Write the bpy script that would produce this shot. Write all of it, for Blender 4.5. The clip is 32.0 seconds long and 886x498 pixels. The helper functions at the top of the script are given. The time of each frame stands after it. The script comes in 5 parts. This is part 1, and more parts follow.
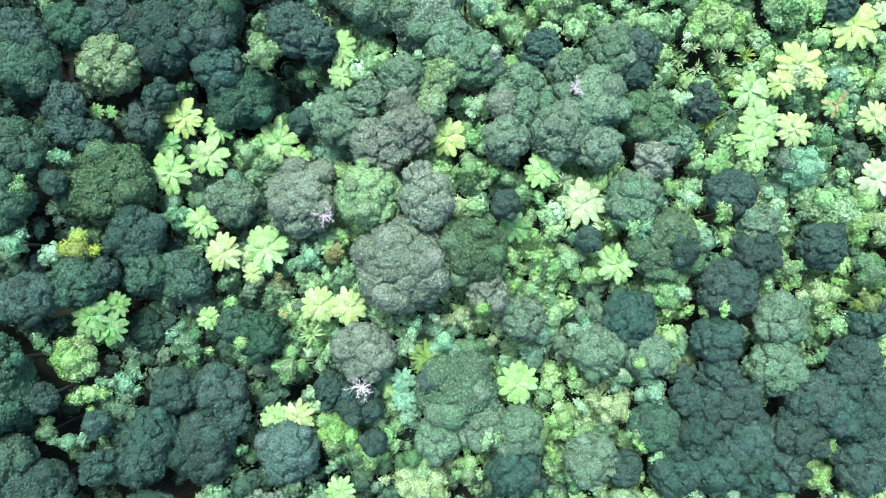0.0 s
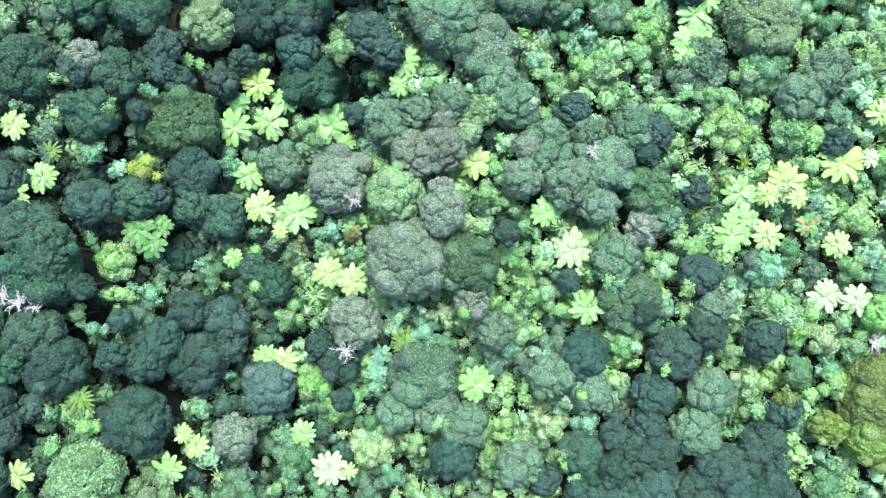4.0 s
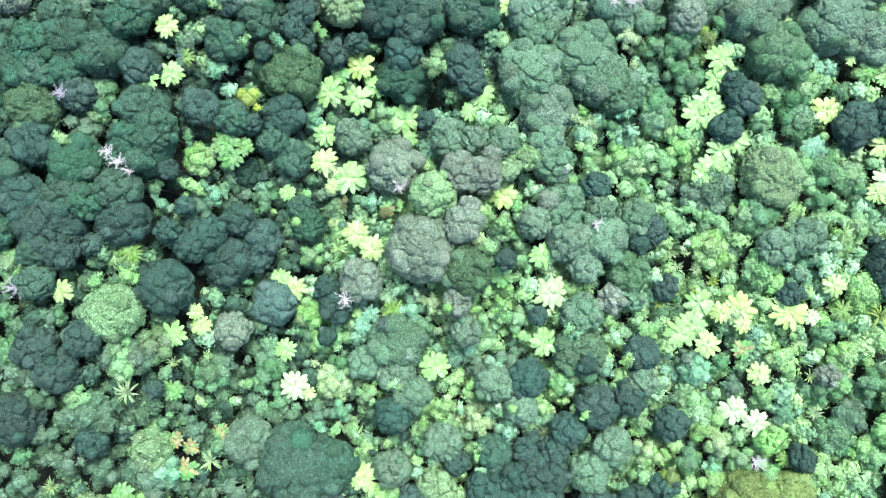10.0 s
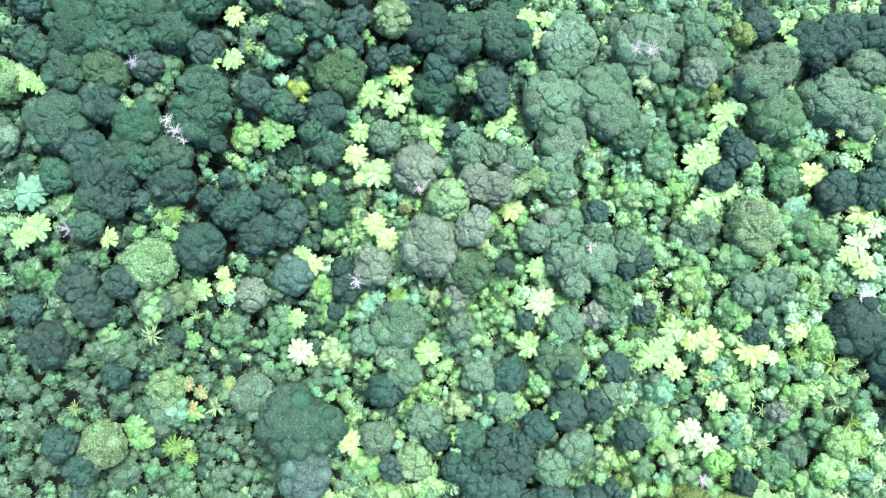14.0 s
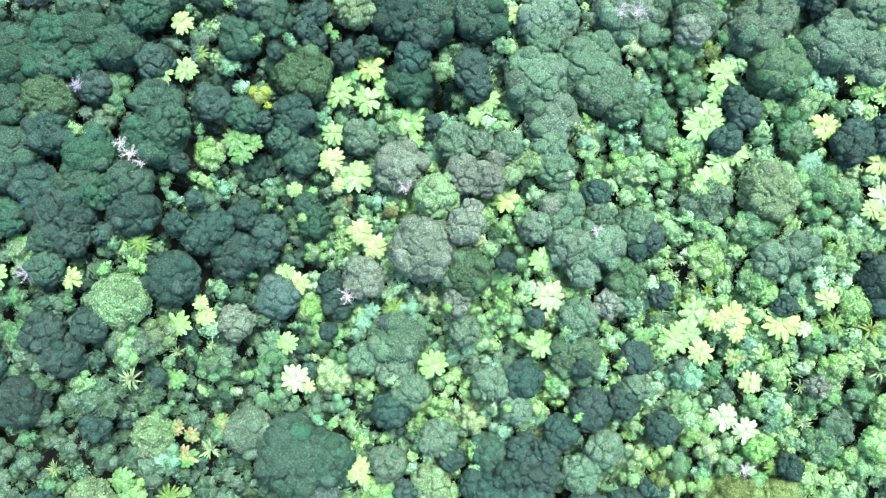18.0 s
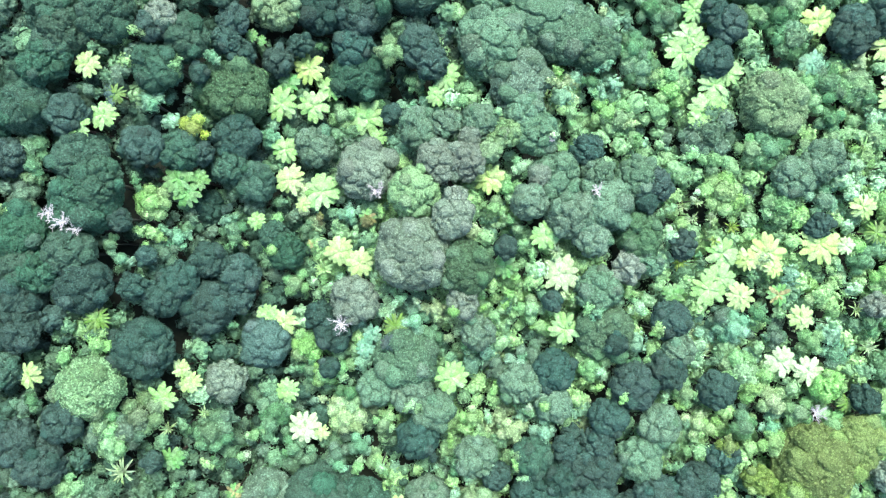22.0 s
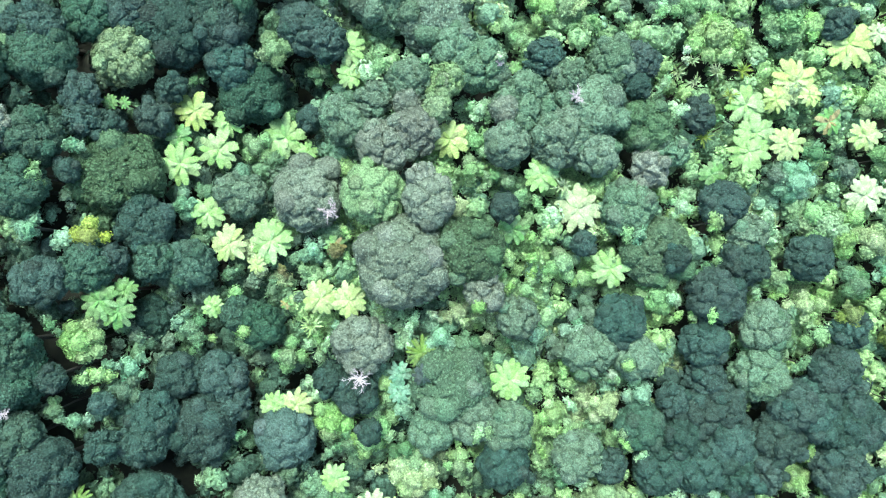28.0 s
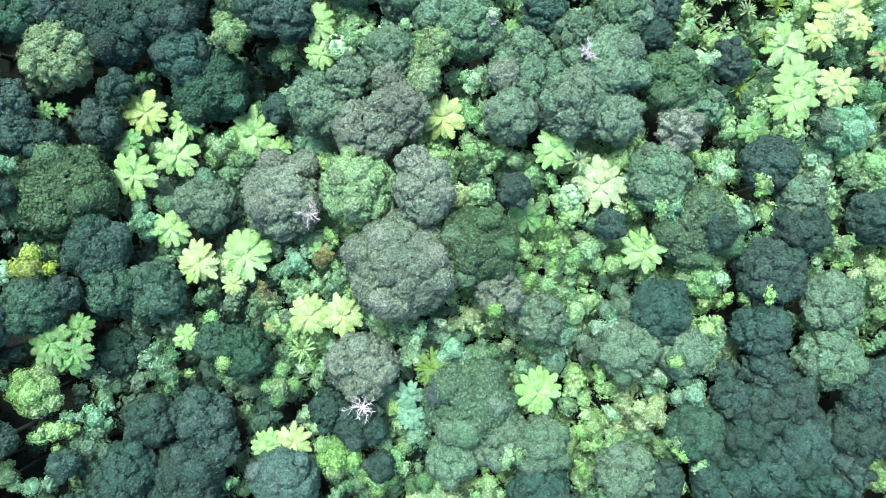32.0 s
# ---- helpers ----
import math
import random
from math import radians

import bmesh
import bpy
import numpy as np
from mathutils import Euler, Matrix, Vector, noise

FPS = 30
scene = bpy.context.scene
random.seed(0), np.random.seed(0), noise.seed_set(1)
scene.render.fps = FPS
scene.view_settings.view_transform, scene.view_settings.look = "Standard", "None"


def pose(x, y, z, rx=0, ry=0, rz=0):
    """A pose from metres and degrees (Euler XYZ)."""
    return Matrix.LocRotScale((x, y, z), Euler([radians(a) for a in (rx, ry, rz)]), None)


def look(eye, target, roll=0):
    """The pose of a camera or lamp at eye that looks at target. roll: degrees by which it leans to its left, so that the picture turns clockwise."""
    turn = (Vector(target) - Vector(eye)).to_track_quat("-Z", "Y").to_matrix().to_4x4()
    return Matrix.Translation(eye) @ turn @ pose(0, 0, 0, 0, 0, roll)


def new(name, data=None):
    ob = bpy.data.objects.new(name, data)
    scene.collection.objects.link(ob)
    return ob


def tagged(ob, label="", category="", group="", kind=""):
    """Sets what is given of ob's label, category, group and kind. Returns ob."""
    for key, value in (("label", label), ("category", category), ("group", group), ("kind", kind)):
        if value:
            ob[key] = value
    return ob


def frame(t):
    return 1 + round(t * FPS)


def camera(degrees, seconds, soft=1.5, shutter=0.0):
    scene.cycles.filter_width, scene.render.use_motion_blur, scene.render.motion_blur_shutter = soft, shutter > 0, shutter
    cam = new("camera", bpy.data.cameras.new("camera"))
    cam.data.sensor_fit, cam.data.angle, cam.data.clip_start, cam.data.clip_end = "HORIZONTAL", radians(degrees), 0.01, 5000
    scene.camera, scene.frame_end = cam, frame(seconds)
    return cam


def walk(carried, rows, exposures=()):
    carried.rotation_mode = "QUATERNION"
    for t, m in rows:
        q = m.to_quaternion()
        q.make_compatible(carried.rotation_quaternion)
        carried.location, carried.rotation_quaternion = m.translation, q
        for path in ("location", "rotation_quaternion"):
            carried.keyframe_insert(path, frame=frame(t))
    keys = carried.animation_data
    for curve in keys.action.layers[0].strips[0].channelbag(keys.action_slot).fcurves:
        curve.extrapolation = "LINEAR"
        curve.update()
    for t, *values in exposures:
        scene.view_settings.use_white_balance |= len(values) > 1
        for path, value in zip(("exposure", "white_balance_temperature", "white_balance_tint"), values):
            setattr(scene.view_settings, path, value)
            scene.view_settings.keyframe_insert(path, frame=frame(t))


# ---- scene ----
cam = camera(72, 32.0, soft=1.05)
walk(cam, [
    (0, pose(-0.000, 0.000, 60.000, 0.508, -0.268, 0.002)),
    (1, pose(0.077, 0.427, 62.267, 0.307, -0.179, 3.194)),
    (2, pose(0.087, 0.777, 64.505, 0.128, -0.087, 6.849)),
    (3, pose(-0.048, 0.935, 66.838, 0.060, -0.106, 10.994)),
    (4, pose(-0.296, 0.928, 69.243, 0.091, -0.209, 15.515)),
    (5, pose(-0.534, 0.870, 71.635, 0.163, -0.286, 19.955)),
    (6, pose(-0.657, 0.855, 73.941, 0.232, -0.249, 23.934)),
    (7, pose(-0.692, 0.797, 76.197, 0.171, -0.166, 27.642)),
    (8, pose(-0.748, 0.754, 78.540, 0.161, -0.100, 31.378)),
    (9, pose(-0.845, 0.728, 80.893, 0.152, -0.008, 34.862)),
    (10, pose(-1.008, 0.722, 83.178, 0.096, 0.150, 37.813)),
    (11, pose(-1.201, 0.744, 85.468, 0.003, 0.241, 40.255)),
    (12, pose(-1.409, 0.760, 87.750, -0.113, 0.268, 42.424)),
    (13, pose(-1.651, 0.712, 90.135, -0.176, 0.335, 44.293)),
    (14, pose(-1.780, 0.572, 92.254, -0.172, 0.413, 46.055)),
    (14.5, pose(-1.809, 0.528, 92.808, -0.145, 0.441, 46.519)),
    (15, pose(-1.770, 0.529, 92.554, -0.127, 0.438, 46.383)),
    (15.5, pose(-1.639, 0.589, 91.422, -0.101, 0.412, 45.497)),
    (16, pose(-1.479, 0.659, 89.903, -0.068, 0.377, 44.257)),
    (16.5, pose(-1.353, 0.690, 88.493, -0.030, 0.347, 43.058)),
    (17, pose(-1.267, 0.684, 87.302, 0.049, 0.303, 42.011)),
    (18, pose(-1.106, 0.606, 84.942, 0.187, 0.207, 39.777)),
    (19, pose(-0.915, 0.489, 82.616, 0.253, 0.035, 37.175)),
    (20, pose(-0.798, 0.574, 80.327, 0.207, -0.061, 34.054)),
    (21, pose(-0.737, 0.781, 78.065, 0.101, -0.106, 30.515)),
    (22, pose(-0.671, 0.863, 75.797, 0.088, -0.175, 26.862)),
    (23, pose(-0.580, 0.740, 73.511, 0.220, -0.294, 23.199)),
    (24, pose(-0.427, 0.518, 71.280, 0.346, -0.399, 19.336)),
    (25, pose(-0.337, 0.401, 68.983, 0.361, -0.480, 14.948)),
    (26, pose(-0.297, 0.381, 66.628, 0.275, -0.533, 10.150)),
    (27, pose(-0.252, 0.404, 64.254, 0.131, -0.529, 5.633)),
    (28, pose(-0.142, 0.415, 61.903, -0.025, -0.442, 2.086)),
    (29, pose(0.042, 0.405, 59.581, -0.184, -0.265, -0.377)),
    (30, pose(0.161, 0.474, 57.309, -0.244, -0.089, -2.293)),
    (31, pose(0.134, 0.444, 55.021, -0.258, 0.058, -3.032)),
    (32, pose(0.165, 0.396, 52.943, -0.270, 0.145, -3.142)),
], exposures=[(0, 1.77), (6, 1.95), (14.5, 2.02), (25, 1.92), (32, 1.76)])

# ---------------------------------------------------------------- light
world = bpy.data.worlds.new("overcast_sky")
scene.world = world
world.use_nodes = True
wn = world.node_tree
sky = wn.nodes.new("ShaderNodeTexSky")
sky.sky_type, sky.sun_disc = "NISHITA", False
sky.sun_elevation, sky.sun_rotation = radians(57), radians(-16)
sky.air_density, sky.dust_density, sky.ozone_density = 1.0, 2.5, 1.0
wn.links.new(sky.outputs["Color"], wn.nodes["Background"].inputs["Color"])
wn.nodes["Background"].inputs["Strength"].default_value = 0.15

sun = new("sun", bpy.data.lights.new("sun", "SUN"))
sun.data.energy, sun.data.angle, sun.data.color = 2.2, radians(26), (1.0, 0.97, 0.9)
sun.matrix_world = look((-14, 50, 82), (0, 0, 0))

# ---------------------------------------------------------------- materials


def shader(name):
    m = bpy.data.materials.new(name)
    m.use_nodes = True
    return m, m.node_tree, m.node_tree.nodes["Principled BSDF"]


def math_node(nt, op, a, b=None, c=None):
    n = nt.nodes.new("ShaderNodeMath")
    n.operation = op
    for k, v in enumerate((a, b, c)):
        if v is None:
            continue
        if isinstance(v, (int, float)):
            n.inputs[k].default_value = v
        else:
            nt.links.new(v, n.inputs[k])
    return n.outputs[0]


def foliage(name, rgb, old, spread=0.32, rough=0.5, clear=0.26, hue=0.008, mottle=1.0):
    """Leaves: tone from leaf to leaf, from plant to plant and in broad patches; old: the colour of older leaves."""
    m, nt, p = shader(name)
    geo, info = nt.nodes.new("ShaderNodeNewGeometry"), nt.nodes.new("ShaderNodeObjectInfo")
    patch = nt.nodes.new("ShaderNodeTexNoise")
    patch.inputs["Scale"].default_value, patch.inputs["Detail"].default_value = 0.45, 3
    nt.links.new(geo.outputs["Position"], patch.inputs["Vector"])
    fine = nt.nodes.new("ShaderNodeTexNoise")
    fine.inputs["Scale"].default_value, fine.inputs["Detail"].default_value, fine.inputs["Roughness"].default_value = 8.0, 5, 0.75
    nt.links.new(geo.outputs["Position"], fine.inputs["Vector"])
    mix = nt.nodes.new("ShaderNodeMix")
    mix.data_type = "RGBA"
    mix.inputs["A"].default_value, mix.inputs["B"].default_value = (*rgb, 1), (*old, 1)
    share = math_node(nt, "MULTIPLY_ADD", patch.outputs["Fac"], 1.6, -0.45)
    nt.links.new(math_node(nt, "MINIMUM", math_node(nt, "MAXIMUM", share, 0.0), 1.0), mix.inputs["Factor"])
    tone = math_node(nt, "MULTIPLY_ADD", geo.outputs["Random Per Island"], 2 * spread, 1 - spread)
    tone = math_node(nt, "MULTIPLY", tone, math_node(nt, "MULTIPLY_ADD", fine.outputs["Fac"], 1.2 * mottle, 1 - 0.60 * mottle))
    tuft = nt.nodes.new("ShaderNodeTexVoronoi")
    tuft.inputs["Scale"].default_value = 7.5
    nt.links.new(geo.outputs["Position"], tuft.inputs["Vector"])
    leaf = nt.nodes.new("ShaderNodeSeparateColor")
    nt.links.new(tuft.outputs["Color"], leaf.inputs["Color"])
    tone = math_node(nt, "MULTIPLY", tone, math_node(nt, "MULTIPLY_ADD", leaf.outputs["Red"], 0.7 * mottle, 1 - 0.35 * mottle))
    tone = math_node(nt, "MULTIPLY", tone, math_node(nt, "MULTIPLY_ADD", info.outputs["Random"], 0.38, 0.83))
    hsv = nt.nodes.new("ShaderNodeHueSaturation")
    nt.links.new(mix.outputs["Result"], hsv.inputs["Color"])
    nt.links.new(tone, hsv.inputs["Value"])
    nt.links.new(math_node(nt, "MULTIPLY_ADD", info.outputs["Random"], 2 * hue, 0.5 - hue), hsv.inputs["Hue"])
    other = math_node(nt, "FRACT", math_node(nt, "MULTIPLY", info.outputs["Random"], 17.3))
    nt.links.new(math_node(nt, "MULTIPLY_ADD", other, 0.26, 0.86), hsv.inputs["Saturation"])
    nt.links.new(hsv.outputs["Color"], p.inputs["Base Color"])
    p.inputs["Roughness"].default_value = rough
    p.inputs["Specular IOR Level"].default_value = 0.15
    bump = nt.nodes.new("ShaderNodeBump")
    bump.inputs["Strength"].default_value, bump.inputs["Distance"].default_value = 0.9 * mottle, 0.16
    relief = math_node(nt, "MULTIPLY_ADD", tuft.outputs["Distance"], -0.7, math_node(nt, "MULTIPLY", fine.outputs["Fac"], 0.8))
    nt.links.new(relief, bump.inputs["Height"])
    nt.links.new(bump.outputs["Normal"], p.inputs["Normal"])
    back = nt.nodes.new("ShaderNodeBsdfTranslucent")
    nt.links.new(hsv.outputs["Color"], back.inputs["Color"])
    both = nt.nodes.new("ShaderNodeMixShader")
    both.inputs[0].default_value = clear
    nt.links.new(p.outputs[0], both.inputs[1])
    nt.links.new(back.outputs[0], both.inputs[2])
    nt.links.new(both.outputs[0], nt.nodes["Material Output"].inputs["Surface"])
    return m


def rough_stuff(name, a, b, scale, rough=0.9, bumpy=0.5):
    """Bark, dead wood, soil: two tones in a noise, with relief."""
    m, nt, p = shader(name)
    geo = nt.nodes.new("ShaderNodeNewGeometry")
    tex = nt.nodes.new("ShaderNodeTexNoise")
    tex.inputs["Scale"].default_value, tex.inputs["Detail"].default_value = scale, 6
    nt.links.new(geo.outputs["Position"], tex.inputs["Vector"])
    ramp = nt.nodes.new("ShaderNodeValToRGB")
    ramp.color_ramp.elements[0].color, ramp.color_ramp.elements[1].color = (*a, 1), (*b, 1)
    ramp.color_ramp.elements[0].position, ramp.color_ramp.elements[1].position = 0.35, 0.65
    nt.links.new(tex.outputs["Fac"], ramp.inputs["Fac"])
    nt.links.new(ramp.outputs["Color"], p.inputs["Base Color"])
    p.inputs["Roughness"].default_value = rough
    bump = nt.nodes.new("ShaderNodeBump")
    bump.inputs["Strength"].default_value, bump.inputs["Distance"].default_value = bumpy, 0.1
    nt.links.new(tex.outputs["Fac"], bump.inputs["Height"])
    nt.links.new(bump.outputs["Normal"], p.inputs["Normal"])
    return m


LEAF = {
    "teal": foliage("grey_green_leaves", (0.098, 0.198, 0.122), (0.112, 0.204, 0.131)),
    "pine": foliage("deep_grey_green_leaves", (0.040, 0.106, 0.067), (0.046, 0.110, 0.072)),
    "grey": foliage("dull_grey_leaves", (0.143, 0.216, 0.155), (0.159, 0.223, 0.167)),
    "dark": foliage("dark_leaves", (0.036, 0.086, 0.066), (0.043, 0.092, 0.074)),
    # green leaves of a crown below the canopy, its shade put into the colour
    "shade": foliage("shaded_green_leaves", (0.023, 0.068, 0.045), (0.027, 0.072, 0.049), 0.25),
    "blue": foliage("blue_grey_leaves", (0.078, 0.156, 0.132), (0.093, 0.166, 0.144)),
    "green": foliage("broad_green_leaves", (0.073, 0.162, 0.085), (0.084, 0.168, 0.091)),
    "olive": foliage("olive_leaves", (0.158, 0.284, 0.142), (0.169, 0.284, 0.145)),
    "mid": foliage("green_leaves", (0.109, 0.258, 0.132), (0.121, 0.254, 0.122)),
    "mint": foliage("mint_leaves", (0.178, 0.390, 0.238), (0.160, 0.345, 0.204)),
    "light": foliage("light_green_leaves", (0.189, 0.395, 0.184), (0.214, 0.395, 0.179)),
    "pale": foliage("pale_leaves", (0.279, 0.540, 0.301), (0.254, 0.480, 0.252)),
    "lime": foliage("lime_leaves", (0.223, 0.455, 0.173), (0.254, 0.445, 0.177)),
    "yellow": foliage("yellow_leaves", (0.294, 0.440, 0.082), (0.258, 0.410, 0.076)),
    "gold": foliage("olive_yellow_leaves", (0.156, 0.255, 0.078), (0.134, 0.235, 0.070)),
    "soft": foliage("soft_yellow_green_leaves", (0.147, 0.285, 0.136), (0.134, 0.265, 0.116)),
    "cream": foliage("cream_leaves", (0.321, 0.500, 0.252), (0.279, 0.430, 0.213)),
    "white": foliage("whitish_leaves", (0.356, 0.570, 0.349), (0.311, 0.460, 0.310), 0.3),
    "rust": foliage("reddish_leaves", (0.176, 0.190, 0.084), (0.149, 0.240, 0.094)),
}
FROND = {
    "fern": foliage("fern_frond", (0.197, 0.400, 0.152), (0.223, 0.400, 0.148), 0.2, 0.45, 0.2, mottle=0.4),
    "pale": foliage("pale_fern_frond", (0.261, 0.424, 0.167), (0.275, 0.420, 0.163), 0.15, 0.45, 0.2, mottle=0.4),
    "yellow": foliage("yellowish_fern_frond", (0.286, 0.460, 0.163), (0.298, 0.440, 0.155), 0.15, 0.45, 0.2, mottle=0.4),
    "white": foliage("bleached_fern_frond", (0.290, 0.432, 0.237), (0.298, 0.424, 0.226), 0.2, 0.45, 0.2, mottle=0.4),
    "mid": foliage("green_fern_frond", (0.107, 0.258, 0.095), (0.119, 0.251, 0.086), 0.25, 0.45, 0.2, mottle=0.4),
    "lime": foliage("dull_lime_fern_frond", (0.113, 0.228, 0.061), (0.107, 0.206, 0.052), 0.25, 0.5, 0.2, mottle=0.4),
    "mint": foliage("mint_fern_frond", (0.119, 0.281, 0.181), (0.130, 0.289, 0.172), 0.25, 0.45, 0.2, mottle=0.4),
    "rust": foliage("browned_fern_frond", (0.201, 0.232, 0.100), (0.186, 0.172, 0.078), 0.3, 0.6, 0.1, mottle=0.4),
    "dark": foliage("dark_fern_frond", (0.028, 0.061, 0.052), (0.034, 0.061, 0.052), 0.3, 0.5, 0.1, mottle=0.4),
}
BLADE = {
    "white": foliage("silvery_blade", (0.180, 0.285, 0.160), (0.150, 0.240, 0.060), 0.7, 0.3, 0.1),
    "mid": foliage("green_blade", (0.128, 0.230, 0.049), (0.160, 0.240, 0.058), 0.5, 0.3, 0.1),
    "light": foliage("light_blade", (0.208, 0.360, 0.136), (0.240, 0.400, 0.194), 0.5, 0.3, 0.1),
}
DEAD = {
    "white": rough_stuff("bleached_wood", (0.24, 0.25, 0.26), (0.44, 0.45, 0.46), 6),
    "grey": rough_stuff("grey_dead_wood", (0.25, 0.25, 0.26), (0.45, 0.44, 0.45), 6),
    "lilac": rough_stuff("lichened_wood", (0.20, 0.19, 0.24), (0.34, 0.33, 0.40), 6),
    "blue": rough_stuff("pale_blue_wood", (0.32, 0.36, 0.40), (0.55, 0.58, 0.62), 6),
}
BARK = rough_stuff("bark", (0.016, 0.022, 0.016), (0.040, 0.050, 0.038), 8)
FIBRE = rough_stuff("fern_trunk_fibre", (0.020, 0.014, 0.010), (0.05, 0.035, 0.022), 14)
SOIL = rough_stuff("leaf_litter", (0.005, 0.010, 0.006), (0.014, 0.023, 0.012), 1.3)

# ---------------------------------------------------------------- ground


def rise(a):
    a = min(max(a, 0.0), 1.0)
    return a * a * (3 - 2 * a)


def ground_z(x, y):
    """A ridge on one side, a slight hollow near the middle."""
    z = -8.5 + 7.5 * rise((-(0.95 * x + 0.35 * y) - 19) / 24)
    z -= 3.5 * math.exp(-((x + 16) ** 2 + (y - 13) ** 2) / 60)
    z += 2.5 * math.exp(-((x - 2) ** 2 + (y - 3) ** 2) / 300)
    return z + 0.35 * math.sin(x * 0.23 + 1) * math.cos(y * 0.19)


def mesh_of(name, verts, tris, materials, slots=None, smooth=False, normals=None):
    me = bpy.data.meshes.new(name)
    verts, tris = np.asarray(verts, np.float32), np.asarray(tris, np.int32)
    me.vertices.add(len(verts))
    me.vertices.foreach_set("co", verts.ravel())
    me.loops.add(tris.size)
    me.loops.foreach_set("vertex_index", tris.ravel())
    me.polygons.add(len(tris))
    me.polygons.foreach_set("loop_start", np.arange(0, tris.size, 3, dtype=np.int32))
    me.polygons.foreach_set("use_smooth", np.full(len(tris), smooth))
    for m in materials:
        me.materials.append(m)
    if slots is not None:
        me.polygons.foreach_set("material_index", np.asarray(slots, np.int32))
    me.update(calc_edges=True)
    if normals is not None:
        me.polygons.foreach_set("use_smooth", np.full(len(tris), True))
        me.normals_split_custom_set_from_vertices(np.asarray(normals, np.float32))
    return me


edges = [-2500, -1200, -600, -300, -200, -150, -120] + [-100 + 2.5 * k for k in range(81)] + [120, 150, 200, 300, 600, 1200, 2500]
gv = [(x, y, ground_z(x, y)) for y in edges for x in edges]
n = len(edges)
gt = []
for j in range(n - 1):
    for i in range(n - 1):
        a = j * n + i
        gt += [(a, a + 1, a + n + 1), (a, a + n + 1, a + n)]
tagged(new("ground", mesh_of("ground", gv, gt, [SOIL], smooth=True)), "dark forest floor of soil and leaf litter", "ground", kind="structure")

# ---------------------------------------------------------------- foliage pieces


def waves(seed, count, scale):
    """A smooth random function of a direction: a sum of waves."""
    g = np.random.default_rng(seed)
    k, ph = g.normal(size=(count, 3)) * scale, g.uniform(0, 6.28, count)
    return lambda d: np.sin(d @ k.T + ph).sum(1) / math.sqrt(count)


def unit(v):
    return v / np.linalg.norm(v, axis=1, keepdims=True)


def sprout(points, normals, size, g, leafy):
    """At each point a small ragged tuft, domed like an umbrella, or a spray of three folded leaves; with normals."""
    m = len(points)
    side = unit(np.cross(normals, g.normal(size=(m, 3))))
    other = np.cross(normals, side)
    size = size * g.uniform(0.65, 1.35, m)
    if not leafy:
        v, nn = np.empty((m, 6, 3)), np.empty((m, 6, 3))
        high = (size * g.uniform(0.55, 1.35, m))[:, None]
        v[:, 0], nn[:, 0] = points + high * normals, normals
        for k in range(5):
            a = 1.2566 * k + g.uniform(-0.4, 0.4, m)
            w = np.cos(a)[:, None] * side + np.sin(a)[:, None] * other
            out = (size * g.uniform(0.55, 1.3, m))[:, None]
            v[:, k + 1] = points + out * w + (high - 0.75 * out) * normals
            nn[:, k + 1] = unit(normals + 0.9 * w)
        t = np.array([(0, k + 1, (k + 1) % 5 + 1) for k in range(5)])
        step = 6
    else:
        v, nn = np.empty((m, 12, 3)), np.repeat(normals[:, None], 12, axis=1)
        for k in range(3):
            a = 2 * math.pi * k / 3 + g.uniform(0, 2.1, m)
            w = np.cos(a)[:, None] * side + np.sin(a)[:, None] * other
            w = unit(w + normals * g.uniform(0.0, 0.8, m)[:, None])
            s = np.cross(normals, w)
            ln = (size * g.uniform(0.9, 1.6, m))[:, None]
            root = points + 0.4 * ln * normals
            v[:, 4 * k] = root
            v[:, 4 * k + 1] = root + ln * (0.5 * w + 0.38 * s) + normals * ln * 0.10
            v[:, 4 * k + 2] = root + ln * w - normals * ln * 0.15
            v[:, 4 * k + 3] = root + ln * (0.5 * w - 0.38 * s) + normals * ln * 0.10
        t = np.array([(4 * k + a, 4 * k + b, 4 * k + c) for k in range(3) for a, b, c in ((0, 1, 2), (0, 2, 3))])
        step = 12
    tris = (t[None] + step * np.arange(m)[:, None, None]).reshape(-1, 3)
    return v.reshape(-1, 3), tris, nn.reshape(-1, 3)


def ball(level):
    bm = bmesh.new()
    bmesh.ops.create_icosphere(bm, subdivisions=level, radius=1.0)
    v = np.array([p.co[:] for p in bm.verts])
    t = np.array([[p.index for p in f.verts] for f in bm.faces])
    bm.free()
    return v, t


CORES = {k: ball(k) for k in (2, 3, 4, 5, 6)}


def spread(count, g, jitter):
    """Directions spread evenly over a sphere, pushed about by jitter times their spacing."""
    k = np.arange(count) + 0.5
    z, a = 1 - 2 * k / count, k * 2.399963 + g.uniform(0, 6.28)
    d = np.stack([np.sqrt(1 - z * z) * np.cos(a), np.sqrt(1 - z * z) * np.sin(a), z], 1)
    return unit(d + g.normal(size=(count, 3)) * jitter * 3.3 / math.sqrt(count))


def nearest(q, points):
    """Chord to the nearest and the second nearest of the points, and which one is nearest."""
    out = []
    for at in range(0, len(q), 3000):
        dot = q[at:at + 3000] @ points.T
        best = dot.argmax(1)
        rows = np.arange(len(dot))
        one = dot[rows, best].copy()
        dot[rows, best] = -1
        out.append(np.stack([one, dot.max(1), best], 1))
    one, two, best = np.concatenate(out).T
    return np.sqrt(np.maximum(0, 2 - 2 * one)), np.sqrt(np.maximum(0, 2 - 2 * two)), best.astype(int)


